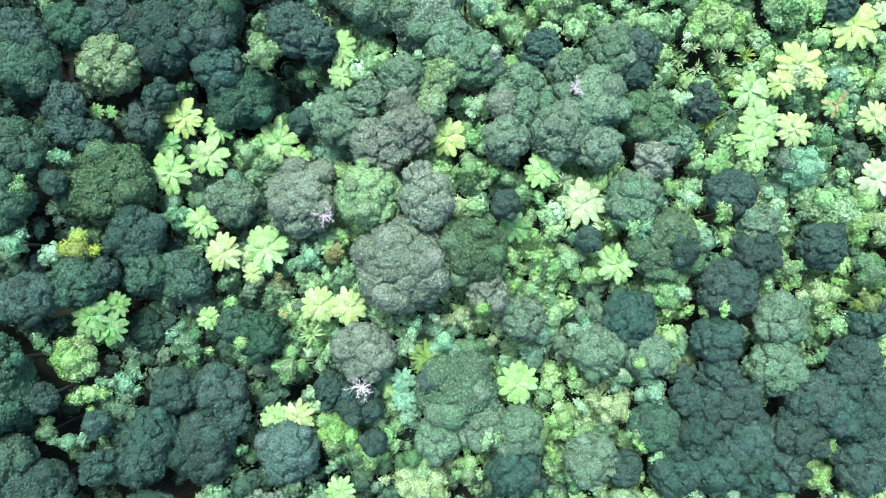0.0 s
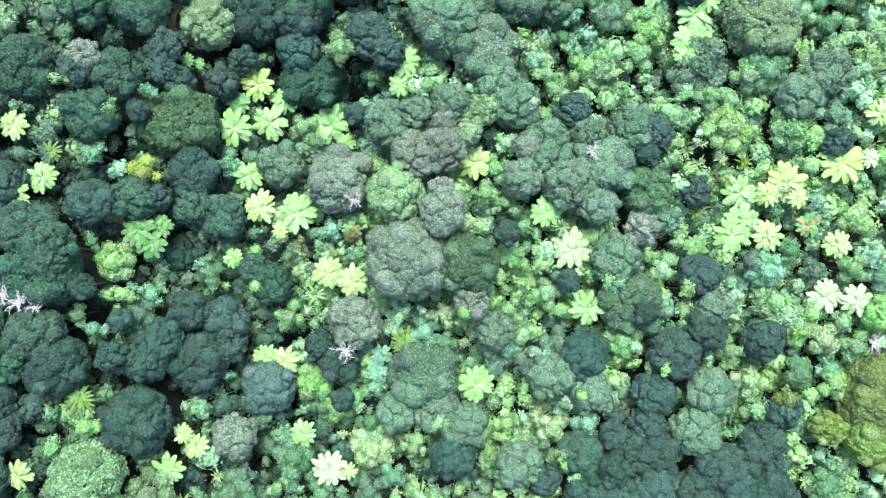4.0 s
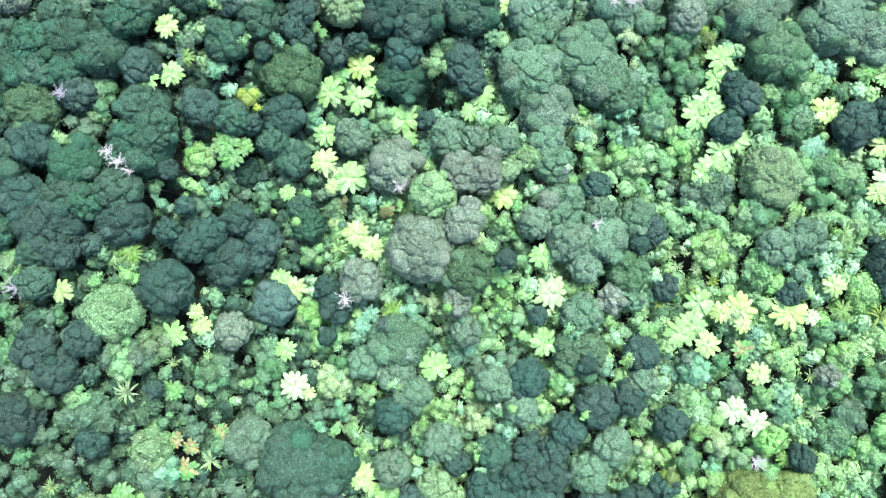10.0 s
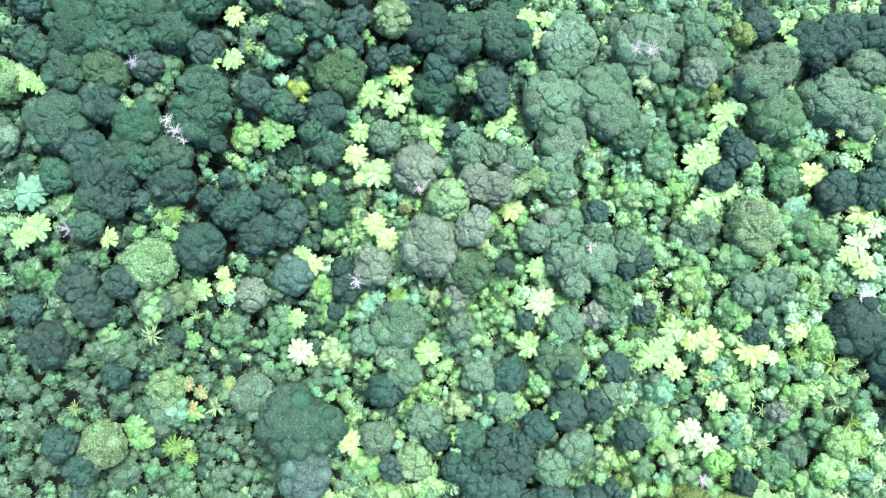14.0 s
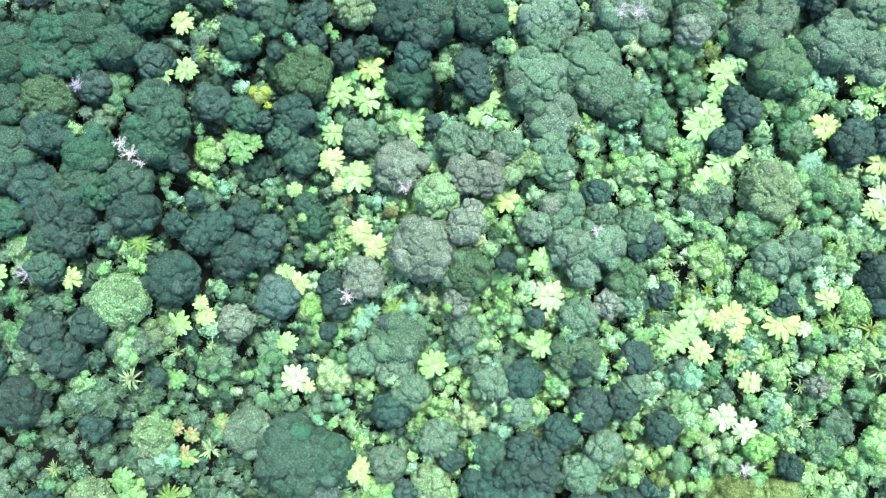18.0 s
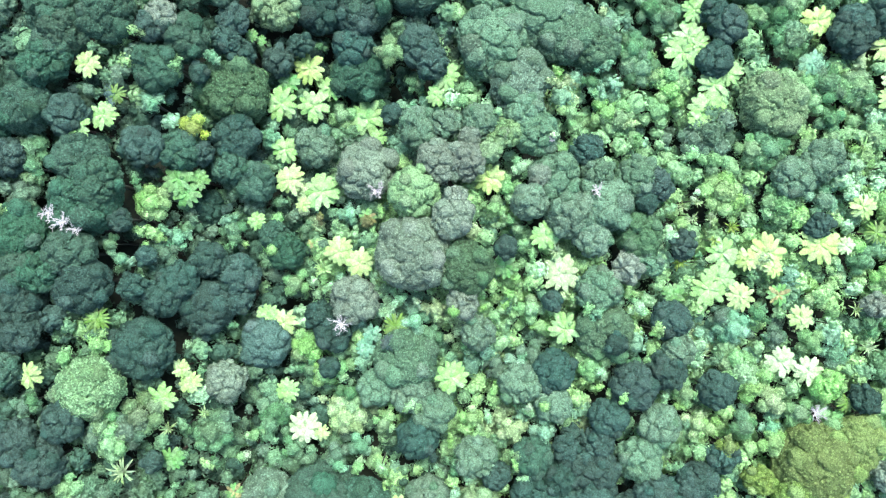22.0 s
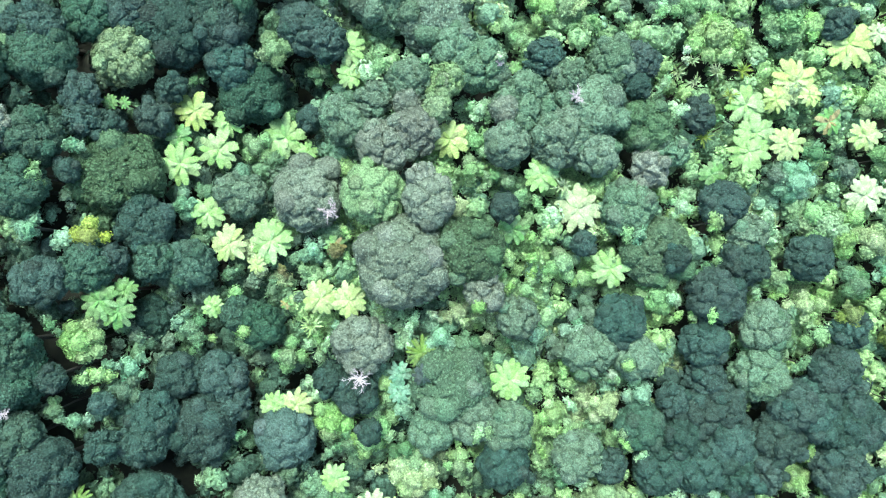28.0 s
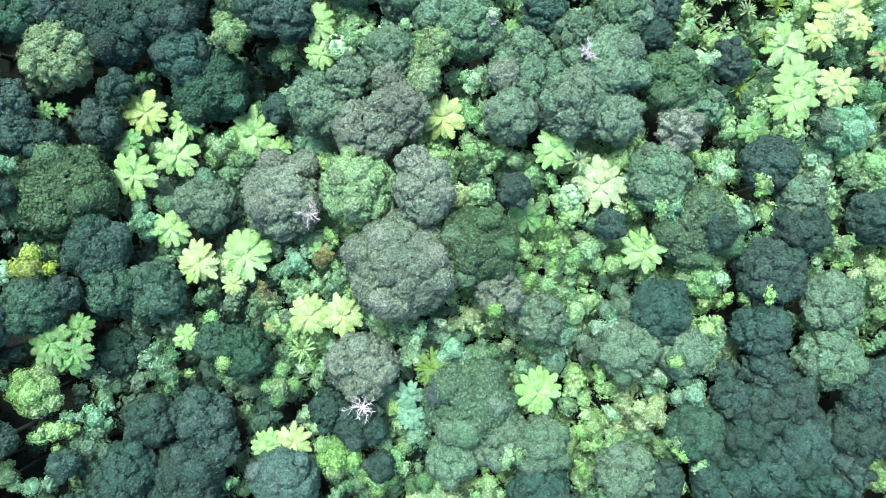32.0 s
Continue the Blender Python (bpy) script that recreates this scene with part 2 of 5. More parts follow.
def clump_arrays(radius, spacing, leafy, seed, low=-0.05, lumps=0.06, core=3, mass=0.0, crack=0.0, lobe=0.9, billow=0.2, head=0.34, puff=0.14, size=0.13, deep=0.05):
    """A billowing foliage dome: broad masses parted by narrow cracks, lobes on them, small heads on those, and leaves."""
    g = np.random.default_rng(seed)
    q, t = CORES[core]
    q = unit(q)
    keep = q[t].mean(1)[:, 2] > low - 0.15
    used, t = np.unique(t[keep], return_inverse=True)
    q, t = q[used].astype(np.float32), t.reshape(-1, 3)
    big, small = waves(seed + 1, 6, 2.0), waves(seed + 2, 8, 5.0)
    bend = unit(q + 0.05 * np.stack([waves(seed + 5 + k, 6, 9.0)(q) for k in range(3)], 1)).astype(np.float32)
    full = 4 * math.pi * radius * radius
    r = radius * (1 + lumps * big(q) + 0.35 * lumps * small(q))
    if mass:
        m = spread(max(6, int(full / (0.8 * mass * mass))), g, 0.30).astype(np.float32)
        one, two, which = nearest(bend, m)
        r += 0.22 * mass * (0.4 - np.minimum(one * radius / mass, 1.0) ** 2) + 0.06 * mass * g.normal(size=len(m))[which]
        gate = np.clip(0.75 + 0.6 * waves(seed + 9, 6, 4.0)(q), 0.1, 1)
        r -= crack * gate * np.exp(-(((two - one) * radius / 0.17) ** 2))
    m = spread(max(7, int(full / (0.8 * lobe * lobe))), g, 0.22).astype(np.float32)
    one, two, which = nearest(bend, m)
    r += billow * lobe * (0.4 - np.minimum(one * radius / lobe, 0.9) ** 2) + 0.25 * billow * lobe * g.normal(size=len(m))[which]
    m = spread(max(12, int(full / (0.8 * head * head))), g, 0.28).astype(np.float32)
    one, two, which = nearest(bend, m)
    r += puff * (0.6 - 1.6 * np.minimum(one * radius / head, 0.9) ** 2) + 0.25 * puff * g.normal(size=len(m))[which]
    v = q * r[:, None]
    face = np.cross(v[t[:, 1]] - v[t[:, 0]], v[t[:, 2]] - v[t[:, 0]])
    nn = np.zeros_like(v)
    for k in range(3):
        for ax in range(3):
            nn[:, ax] += np.bincount(t[:, k], face[:, ax], len(v))
    nn = unit(nn + 1e-9)
    # leaves on the outer faces
    area = np.linalg.norm(face, axis=1)
    count = max(6, int(0.5 * area.sum() / spacing**2))
    at = g.choice(len(t), count, p=area / area.sum())
    w = g.dirichlet((1, 1, 1), count)
    p = (v[t[at]] * w[:, :, None]).sum(1)
    flat = unit((nn[t[at]] * w[:, :, None]).sum(1))
    tilt = unit(flat + g.normal(size=(count, 3)) * (0.22 if not leafy else 0.35))
    v = v - deep * nn
    lv, lt, ln = sprout(p, tilt, size, g, leafy)
    v, t, nn = np.concatenate([lv, v]), np.concatenate([lt, t + len(lv)]), np.concatenate([ln, nn])
    out = np.cross(v[t[:, 1]] - v[t[:, 0]], v[t[:, 2]] - v[t[:, 0]])
    turned = (out * nn[t[:, 0]]).sum(1) < 0
    t[turned] = t[turned][:, ::-1]
    return v, t, nn


FORMS, SHAPES = {}, {}


def shape(key, **how):
    """The arrays of a form, worked out once for all its colours."""
    if key not in SHAPES:
        v, t, nn = clump_arrays(**how)
        wide = np.percentile(np.hypot(v[:, 0], v[:, 1]), 96)
        SHAPES[key] = v * how["radius"] / wide, t, nn
    return SHAPES[key]


def clump_mesh(radius, leafy, color, variant):
    """Shared clump meshes by size class, leaf and colour."""
    key = (radius, leafy, color, variant)
    if key not in FORMS:
        v, t, nn = shape(key[:2] + (variant,), radius=radius, spacing=0.27 if not leafy else 0.30, leafy=leafy and variant % 2 > 0, seed=1000 + variant * 17 + int(radius * 10), core=3,
                         lumps=0.10, lobe=0.75 if not leafy else 0.58, billow=0.2 if not leafy else 0.5, head=0.30, puff=0.13, size=0.145 if not leafy else 0.16 + 0.03 * (variant % 2), deep=0.05 if not leafy else 0.17)
        FORMS[key] = mesh_of("foliage_clump", v, t, [LEAF[color]], normals=nn)
    return FORMS[key]


SIZES = (0.9, 1.3, 1.9, 2.7, 3.8, 5.2)


def crown_mesh(r, leafy, color, variant):
    """Shared crown meshes: a dome of masses, lobes and small heads, in the size class nearest to r."""
    form = min(SIZES, key=lambda q: abs(math.log(q / r)))
    key = ("crown", form, leafy, color, variant)
    if key not in FORMS:
        v, t, nn = shape(("crown", form, leafy, variant), radius=form, spacing=0.27 if not leafy else 0.28, leafy=leafy and variant > 0, seed=2000 + 31 * variant + int(10 * form), low=-0.05, core=4 if form < 1.7 else (5 if form < 4.5 else 6),
                         mass=1.1 + 0.32 * form if form > 1.5 else 0.0, crack=0.75, lobe=0.95 if form > 1.5 else 0.75, head=0.42, puff=0.17, size=0.15 if not leafy else 0.18)
        FORMS[key] = mesh_of("crown", v, t, [LEAF[color]], normals=nn)
    return FORMS[key], form


def tube(points, radii, sides=6):
    """Vertices and triangles of a tapered tube through the points."""
    v, t = [], []
    for k, (p, r) in enumerate(zip(points, radii)):
        p = Vector(p)
        way = (Vector(points[min(k + 1, len(points) - 1)]) - Vector(points[max(k - 1, 0)])).normalized()
        s = way.orthogonal().normalized()
        o = way.cross(s)
        for j in range(sides):
            a = 2 * math.pi * j / sides
            v.append(tuple(p + r * (math.cos(a) * s + math.sin(a) * o)))
        if k:
            for j in range(sides):
                a, b = (k - 1) * sides + j, (k - 1) * sides + (j + 1) % sides
                t += [(a, b, b + sides), (a, b + sides, a + sides)]
    return v, t


def part(name, me, parent, m, label=""):
    ob = new(name, me)
    ob.parent = parent
    ob.matrix_basis = m
    return tagged(ob, label)


def on(crown, name, me, m):
    """A piece of a crown, placed as the crown's tree sees it."""
    ob = part(name, me, crown, m)
    ob.matrix_parent_inverse = crown.matrix_basis.inverted()
    return ob


def thing(name, x, y, z, label, category, group=""):
    ob = new(name)
    ob.empty_display_size = 0.5
    ob.matrix_basis = pose(x, y, z)
    return tagged(ob, label, category, group)


def placed(x, y, z, s, sz=None, rz=0.0, rx=0.0, ry=0.0):
    return pose(x, y, z, rx, ry, rz) @ Matrix.Diagonal((s, s, sz or s, 1))


TRUNK = mesh_of("trunk", *tube([(0, 0, -0.03), (0.02, 0.01, 0.05), (0.05, -0.02, 0.5), (0.01, 0.02, 1.0)], [0.055, 0.035, 0.026, 0.016], 8), [BARK], smooth=True)
LIMB = mesh_of("limb", *tube([(0, 0, 0), (0.3, 0.02, 0.2), (0.7, -0.03, 0.45), (1.0, 0.0, 0.8)], [0.055, 0.042, 0.028, 0.012], 6), [BARK], smooth=True)
STEM = mesh_of("trunk", *tube([(0, 0, -0.03), (0.02, 0.0, 0.3), (-0.01, 0.02, 0.7), (0, 0, 1.0)], [0.035, 0.022, 0.018, 0.020], 8), [FIBRE], smooth=True)

PLANTS = []  # every placed plant, for what it stands beside
TAKEN = []  # x, y, radius, kind and colour of every placed plant
LOOKS = {
    "teal": "grey-green", "pine": "dark grey-green", "grey": "dull grey-green", "dark": "dark blue-green", "shade": "shade-darkened green", "blue": "blue-grey", "green": "full green", "olive": "light olive-green",
    "mid": "mid-green", "mint": "pale mint-green", "light": "light green", "pale": "whitish pale green", "lime": "bright lime-green", "yellow": "vivid yellow",
    "gold": "olive-yellow", "soft": "pale yellow-green", "cream": "cream-tipped", "white": "whitish flowering", "rust": "reddish brown",
}


def forest_tree(x, y, r, color, top=None, leafy=False, name="forest_tree"):
    """A canopy tree: trunk, limbs and a domed crown of foliage clumps."""
    g = random.Random(int(x * 71 + y * 917 + r * 13))
    base = ground_z(x, y)
    top = top or 8.9 + 0.25 * r + 2.6 * math.exp(-((x + 5) ** 2 + (y - 5) ** 2) / 190)
    TAKEN.append((x, y, r, "tree", color))
    how = "very broad domed" if r > 4.2 else ("domed" if r > 2.3 else "small rounded")
    if leafy:
        how = "loose leafy"
    tree = thing(name, x, y, base, f"{LOOKS[color]} forest tree, {how} crown", "tree", "trees of the forest")
    PLANTS.append((tree, x, y, r, "tree", color))
    turn = g.uniform(0, 360)
    high = 0.72 * r + 0.35                      # half the height of the crown
    part("trunk", TRUNK, tree, placed(0, 0, 0, 0.75 * top, top - 0.8 * high, turn))
    for k in range(3 if r > 2 else 2):
        part("limb", LIMB, tree, placed(0, 0, top - 1.5 * high, 0.6 * r, 0.7 * high, turn + 120 * k + g.uniform(-25, 25)))
    me, form = crown_mesh(r, leafy, color, g.randrange(3))
    crown = part("crown", me, tree, placed(0, 0, top - high, 1.03 * r / form, high / form, turn))
    count = 2 + int(0.8 * r)
    for k in range(count):
        a, d = radians(turn) + 6.2832 * k / count + g.uniform(-0.5, 0.5), r * g.uniform(0.5, 0.86)
        s = min(max(r * g.uniform(0.24, 0.40), 0.55), 1.9)
        z = top - high + high * math.sqrt(1 - (d / r) ** 2) - 0.62 * s
        form = 1.0 if s < 1.3 else 1.6
        me = clump_mesh(form, leafy, color, g.randrange(4))
        on(crown, "foliage_clump", me, placed(d * math.cos(a), d * math.sin(a), z, s / form, 0.85 * s / form, g.uniform(0, 360), g.uniform(-10, 10), g.uniform(-10, 10)))
    return tree


def shrub(x, y, r, color, top=None):
    """A leafy understorey tree: stem, and a crown of one to four leafy clumps."""
    g = random.Random(int(x * 53 + y * 611 + r * 29))
    base = ground_z(x, y)
    top = top or 7.0 + 0.5 * r + g.uniform(-0.7, 0.7)
    TAKEN.append((x, y, r, "shrub", color))
    bush = thing("understorey_tree", x, y, base, f"{LOOKS[color]} leafy understorey tree", "tree", "understorey trees")
    PLANTS.append((bush, x, y, r, "shrub", color))
    part("trunk", TRUNK, bush, placed(0, 0, 0, 0.45 * top, top - 0.6 * r, g.uniform(0, 360)))
    count = 1 if r < 0.9 else (3 if r < 1.6 else (5 if r < 2.3 else 8))
    turn = g.uniform(0, 6.28)
    for k in range(count):
        if k == 0:
            px, py, s = 0.0, 0.0, r * (1.0 if count == 1 else 0.55)
        else:
            a, d = turn + 6.2832 * k / (count - 1), r * g.uniform(0.5, 0.68)
            px, py, s = d * math.cos(a), d * math.sin(a), r * g.uniform(0.36, 0.5)
        z = top - 0.85 * s - (0 if k == 0 else g.uniform(0.15, 0.5) * r)
        form = 0.6 if s < 0.8 else 1.1
        me = clump_mesh(form, True, color, g.randrange(4))
        part("foliage_clump", me, bush, placed(px, py, z, s / form, 0.85 * s / form, g.uniform(0, 360), g.uniform(-15, 15), g.uniform(-15, 15)))
    return bush


def frond_arrays(seed, droop):
    """An arching frond one metre long: midrib and two rows of leaflets."""
    g = np.random.default_rng(seed)
    v, t = [], []
    count = 20

    def spine(s):
        return np.array([s * (1 - 0.12 * droop * s), 0.02 * math.sin(3 * s + seed), 0.24 * s - (0.26 + 0.13 * droop) * s * s])

    for k in range(count):
        s = 0.07 + 0.93 * k / count
        p, q = spine(s), spine(s + 0.85 / count)
        wide = 0.44 * s**0.6 * (1 - s) ** 0.66 + 0.012
        for sgn in (-1, 1):
            w = wide * g.uniform(0.88, 1.1)
            tip = np.array([0.35 * w, sgn * w, -0.22 * w + g.normal() * 0.012])
            a = len(v)
            v += [p, q, (p + q) / 2 + tip + np.array([0.012, 0, 0]), p + 0.55 * tip + np.array([-0.012, 0, 0.012]), q + 0.55 * tip + np.array([0.016, 0, 0.012])]
            f = [(a, a + 1, a + 4), (a, a + 4, a + 3), (a + 3, a + 4, a + 2)]
            t += f if sgn < 0 else [x[::-1] for x in f]
    rib_v, rib_t = tube([tuple(spine(s) + np.array([0, 0, -0.004])) for s in (0, 0.25, 0.5, 0.75, 1.0)], [0.014, 0.012, 0.009, 0.006, 0.002], 4)
    a = len(v)
    v += [np.array(p) for p in rib_v]
    t += [tuple(a + i for i in f) for f in rib_t]
    return np.array(v), np.array(t)


FROND_FORMS = {}


def frond_mesh(color, variant):
    key = (color, variant)
    if key not in FROND_FORMS:
        v, t = frond_arrays(50 + variant, (0.5, 0.9, 1.3)[variant])
        FROND_FORMS[key] = mesh_of("frond", v, t, [FROND[color]], smooth=False)
    return FROND_FORMS[key]


FERN_LOOKS = {
    "fern": "light green fronds", "pale": "pale green fronds", "yellow": "yellow-green fronds", "white": "almost white pale fronds", "mid": "mid-green fronds in shade",
    "lime": "dull lime-green fine fronds", "mint": "mint-green fronds", "rust": "partly browned fronds", "dark": "dark shaded fronds",
}


def tree_fern(x, y, r, color, top=None):
    """A tree fern: a fibrous trunk and a star of arching fronds."""
    g = random.Random(int(x * 37 + y * 431 + r * 7))
    base = ground_z(x, y)
    top = top or 7.6 + g.uniform(-0.4, 0.4)
    TAKEN.append((x, y, 0.8 * r, "fern", color))
    fern = thing("tree_fern", x, y, base, f"tree fern with {FERN_LOOKS[color]}", "tree fern", "tree ferns")
    PLANTS.append((fern, x, y, r, "fern", color))
    hub = top - 0.12 * r
    part("trunk", STEM, fern, placed(0, 0, 0, 7.0, hub, g.uniform(0, 360)))
    count = 11 if r < 1.2 else g.choice((12, 13, 14))
    turn, slim = g.uniform(0, 360), 1.0
    if color == "lime":
        count, slim = 18, 0.55
    for k in range(count):
        s = r * g.uniform(1.0, 1.18)
        tint = "mid" if color == "rust" and g.random() < 0.55 else color
        part("frond", frond_mesh(tint, g.randrange(3)), fern, placed(0, 0, hub, s, s, turn + 360 * k / count + g.uniform(-8, 8), g.uniform(-12, 12), g.uniform(-9, 5)) @ Matrix.Diagonal((1, slim, 1, 1)))
    for k in range(4):
        s = r * g.uniform(0.45, 0.6)
        part("frond", frond_mesh(color, 0), fern, placed(0, 0, hub + 0.03, s, s, turn + 90 * k + g.uniform(-20, 20), g.uniform(-12, 12), g.uniform(-32, -18)))
    return fern


def blade_arrays(seed):
    g = np.random.default_rng(seed)
    v, t = [], []
    for k in range(6):
        s = k / 5
        c = np.array([s * 0.95, 0.03 * s, 0.75 * s - 0.62 * s * s])
        w = 0.105 * (1 - s) ** 0.7 * (0.55 + s) + 0.004
        v += [c + np.array([0, -w, 0.02]), c, c + np.array([0, w, 0.02])]
        if k:
            a = 3 * (k - 1)
            t += [(a, a + 3, a + 4), (a, a + 4, a + 1), (a + 1, a + 4, a + 5), (a + 1, a + 5, a + 2)]
    return np.array(v), np.array(t)


BLADE_FORMS = {c: mesh_of("blade", *blade_arrays(3), [BLADE[c]]) for c in BLADE}


def flax_clump(x, y, r, color, top=None):
    """A perching clump of sword leaves."""
    g = random.Random(int(x * 91 + y * 77))
    base = ground_z(x, y)
    top = top or 7.5
    TAKEN.append((x, y, 0.8 * r, "flax", "lime"))
    look_ = {"white": "silvery and yellow-green", "mid": "yellow-green", "light": "light green"}[color]
    clump = thing("flax_clump", x, y, base, f"spiky clump of {look_} sword leaves", "flax", "flax clumps")
    PLANTS.append((clump, x, y, r, "flax", color))
    part("trunk", TRUNK, clump, placed(0, 0, 0, 3.0, top - 0.3, g.uniform(0, 360)))
    for k in range(18):
        s = r * g.uniform(0.7, 1.2)
        part("blade", BLADE_FORMS[color], clump, placed(0, 0, top - 0.35, s, s, 137.5 * k + g.uniform(-12, 12), 0, g.uniform(-50, 8)))
    return clump


def dead_tree(x, y, r, color, top=None):
    """A bare dead crown: trunk, limbs and forking twigs."""
    g = random.Random(int(x * 19 + y * 23 + 5))
    base = ground_z(x, y)
    top = top or 11.8
    look_ = {"white": "bleached white", "grey": "grey", "lilac": "lilac-grey lichened", "blue": "pale blue-grey"}[color]
    tree = thing("dead_tree", x, y, base, f"{look_} bare dead tree with forked twigs", "dead tree", "dead trees")
    PLANTS.append((tree, x, y, r, "dead", color))
    part("trunk", TRUNK, tree, placed(0, 0, 0, 0.5 * top, top - 0.8, g.uniform(0, 360)))
    for k in range(11):
        a = 6.2832 * k / 11 + g.uniform(-0.4, 0.4)
        ln = r * g.uniform(0.6, 1.15)
        line = [(0, 0, 0)]
        for s in (0.3, 0.6, 1.0):
            b = a + g.uniform(-0.35, 0.35)
            line.append((ln * s * math.cos(b), ln * s * math.sin(b), 0.45 * ln * s + g.uniform(-0.1, 0.1)))
        pv, pt = tube(line, [0.055, 0.042, 0.030, 0.012], 5)
        v, t = list(pv), list(pt)
        for j in range(15):
            p = Vector(line[1 + j % 3]).lerp(Vector(line[j % 3]), g.uniform(0, 0.8))
            b = a + g.uniform(-1.4, 1.4)
            q = p + Vector((math.cos(b), math.sin(b), g.uniform(0.1, 0.6))) * ln * g.uniform(0.15, 0.42)
            pv, pt = tube([p, (p + q) / 2 + Vector((0.03, 0.02, 0.05)), q], [0.026, 0.02, 0.008], 3)
            t += [tuple(len(v) + i for i in f) for f in pt]
            v += pv
        part("branch", mesh_of("branch", v, t, [DEAD[color]]), tree, pose(0, 0, top - 0.9))
    return tree


# ---------------------------------------------------------------- the plants that stand out, one by one
forest_tree(1.59, -35.16, 6.20, "pine", 10.5)
forest_tree(54.45, -1.79, 5.42, "gold", 10.2, leafy=False)
forest_tree(-2.78, 43.85, 5.53, "teal", 10.2)
forest_tree(-3.36, -0.98, 4.62, "grey", 12.1)
forest_tree(18.20, 50.30, 4.40, "green", 10.1)
forest_tree(-60.07, -15.61, 4.48, "pine", 10.0)
forest_tree(-52.59, -26.61, 4.48, "pine", 10.0)
forest_tree(-6.52, 27.18, 4.87, "teal", 10.2)
forest_tree(-2.31, 33.63, 4.88, "teal", 10.1)
forest_tree(-42.60, -27.07, 4.49, "dark", 10.0)
forest_tree(-32.17, 6.63, 4.26, "green", 10.0)
forest_tree(-39.49, -12.28, 4.07, "pine", 9.9)
forest_tree(-19.51, 29.75, 4.44, "pine", 10.0)
forest_tree(-11.19, 35.70, 4.46, "teal", 10.0)
forest_tree(12.67, 52.86, 4.44, "teal", 9.9)
forest_tree(22.22, 58.74, 4.45, "teal", 9.9)
forest_tree(8.08, -39.40, 4.44, "blue", 9.9)
forest_tree(50.63, 37.44, 4.45, "dark", 9.9)
forest_tree(57.09, 2.85, 3.60, "gold", 9.8, leafy=False)
forest_tree(-46.91, 7.72, 3.28, "pine", 9.7)
forest_tree(1.66, -13.46, 4.16, "teal", 10.2)
forest_tree(-29.60, -31.67, 3.89, "soft", 9.8, leafy=True)
forest_tree(28.38, 36.14, 4.25, "olive", 9.9)
forest_tree(-54.17, -7.76, 3.66, "pine", 9.8)
forest_tree(-53.46, -17.12, 3.68, "green", 9.8)
forest_tree(-44.53, -19.32, 3.66, "pine", 9.8)
forest_tree(-1.54, 24.31, 3.96, "teal", 10.2)
forest_tree(26.90, 59.74, 4.00, "teal", 9.8)
forest_tree(1.21, 32.28, 3.98, "teal", 9.9)
forest_tree(-27.00, -25.38, 3.76, "dark", 9.8)
forest_tree(5.09, -32.34, 3.70, "pine", 10.4)
forest_tree(53.97, -6.85, 3.25, "gold", 9.7, leafy=False)
forest_tree(-50.15, 3.44, 2.93, "pine", 9.6)
forest_tree(14.89, 14.96, 3.81, "teal", 10.0)
forest_tree(-28.56, 21.81, 3.81, "dark", 9.8)
forest_tree(-13.32, 5.45, 3.70, "grey", 11.6)
forest_tree(22.23, 1.11, 3.65, "green", 9.8)
forest_tree(-23.44, 24.81, 3.73, "pine", 9.8)
forest_tree(-30.56, -49.33, 3.42, "dark", 9.7)
forest_tree(-15.94, -55.47, 3.47, "olive", 9.7, leafy=True)
forest_tree(2.95, 0.35, 3.29, "green", 11.3)
forest_tree(-23.25, -18.19, 3.38, "dark", 9.7)
forest_tree(-50.25, -6.16, 3.25, "pine", 9.7)
forest_tree(-56.90, -21.11, 3.26, "pine", 9.7)
forest_tree(-41.90, -8.72, 3.26, "pine", 9.7)
forest_tree(-50.42, -20.13, 3.27, "dark", 9.7)
forest_tree(-47.07, -26.64, 3.25, "dark", 9.7)
forest_tree(5.28, 48.74, 3.56, "teal", 9.7)
forest_tree(13.00, 56.08, 3.55, "teal", 9.7)
forest_tree(13.70, 61.54, 3.56, "dark", 9.7)
forest_tree(16.44, 66.03, 3.57, "dark", 9.7)
forest_tree(20.57, 69.93, 3.56, "dark", 9.7)
forest_tree(4.44, 32.53, 3.53, "teal", 9.8)
forest_tree(-35.29, -21.06, 3.26, "dark", 9.7)
forest_tree(-52.56, 5.76, 2.61, "pine", 9.5)
forest_tree(-49.94, 0.14, 2.60, "pine", 9.5)
forest_tree(-20.44, 16.12, 3.47, "pine", 10.1)
forest_tree(-38.10, -18.50, 3.08, "pine", 9.6)
forest_tree(-6.16, -36.85, 3.38, "teal", 9.7)
forest_tree(-23.66, 22.60, 3.27, "dark", 9.8)
forest_tree(8.08, 15.17, 3.15, "teal", 10.3)
forest_tree(11.35, 11.99, 3.14, "teal", 10.1)
forest_tree(-14.90, -19.29, 3.22, "blue", 9.7)
forest_tree(30.83, -18.92, 3.27, "dark", 9.7)
forest_tree(-32.77, 18.55, 3.08, "olive", 9.6)
forest_tree(28.63, -3.29, 3.12, "dark", 9.6)
forest_tree(-7.30, -9.23, 3.03, "grey", 10.5)
forest_tree(-58.00, -10.43, 2.85, "pine", 9.6)
forest_tree(-39.74, 4.92, 2.91, "pine", 9.6)
forest_tree(-38.28, -9.74, 2.82, "pine", 10.6)
forest_tree(-42.88, -22.57, 2.84, "pine", 9.6)
forest_tree(-38.88, 9.41, 2.93, "pine", 9.6)
forest_tree(0.57, 51.14, 3.12, "teal", 9.6)
forest_tree(22.83, 65.07, 3.11, "teal", 9.6)
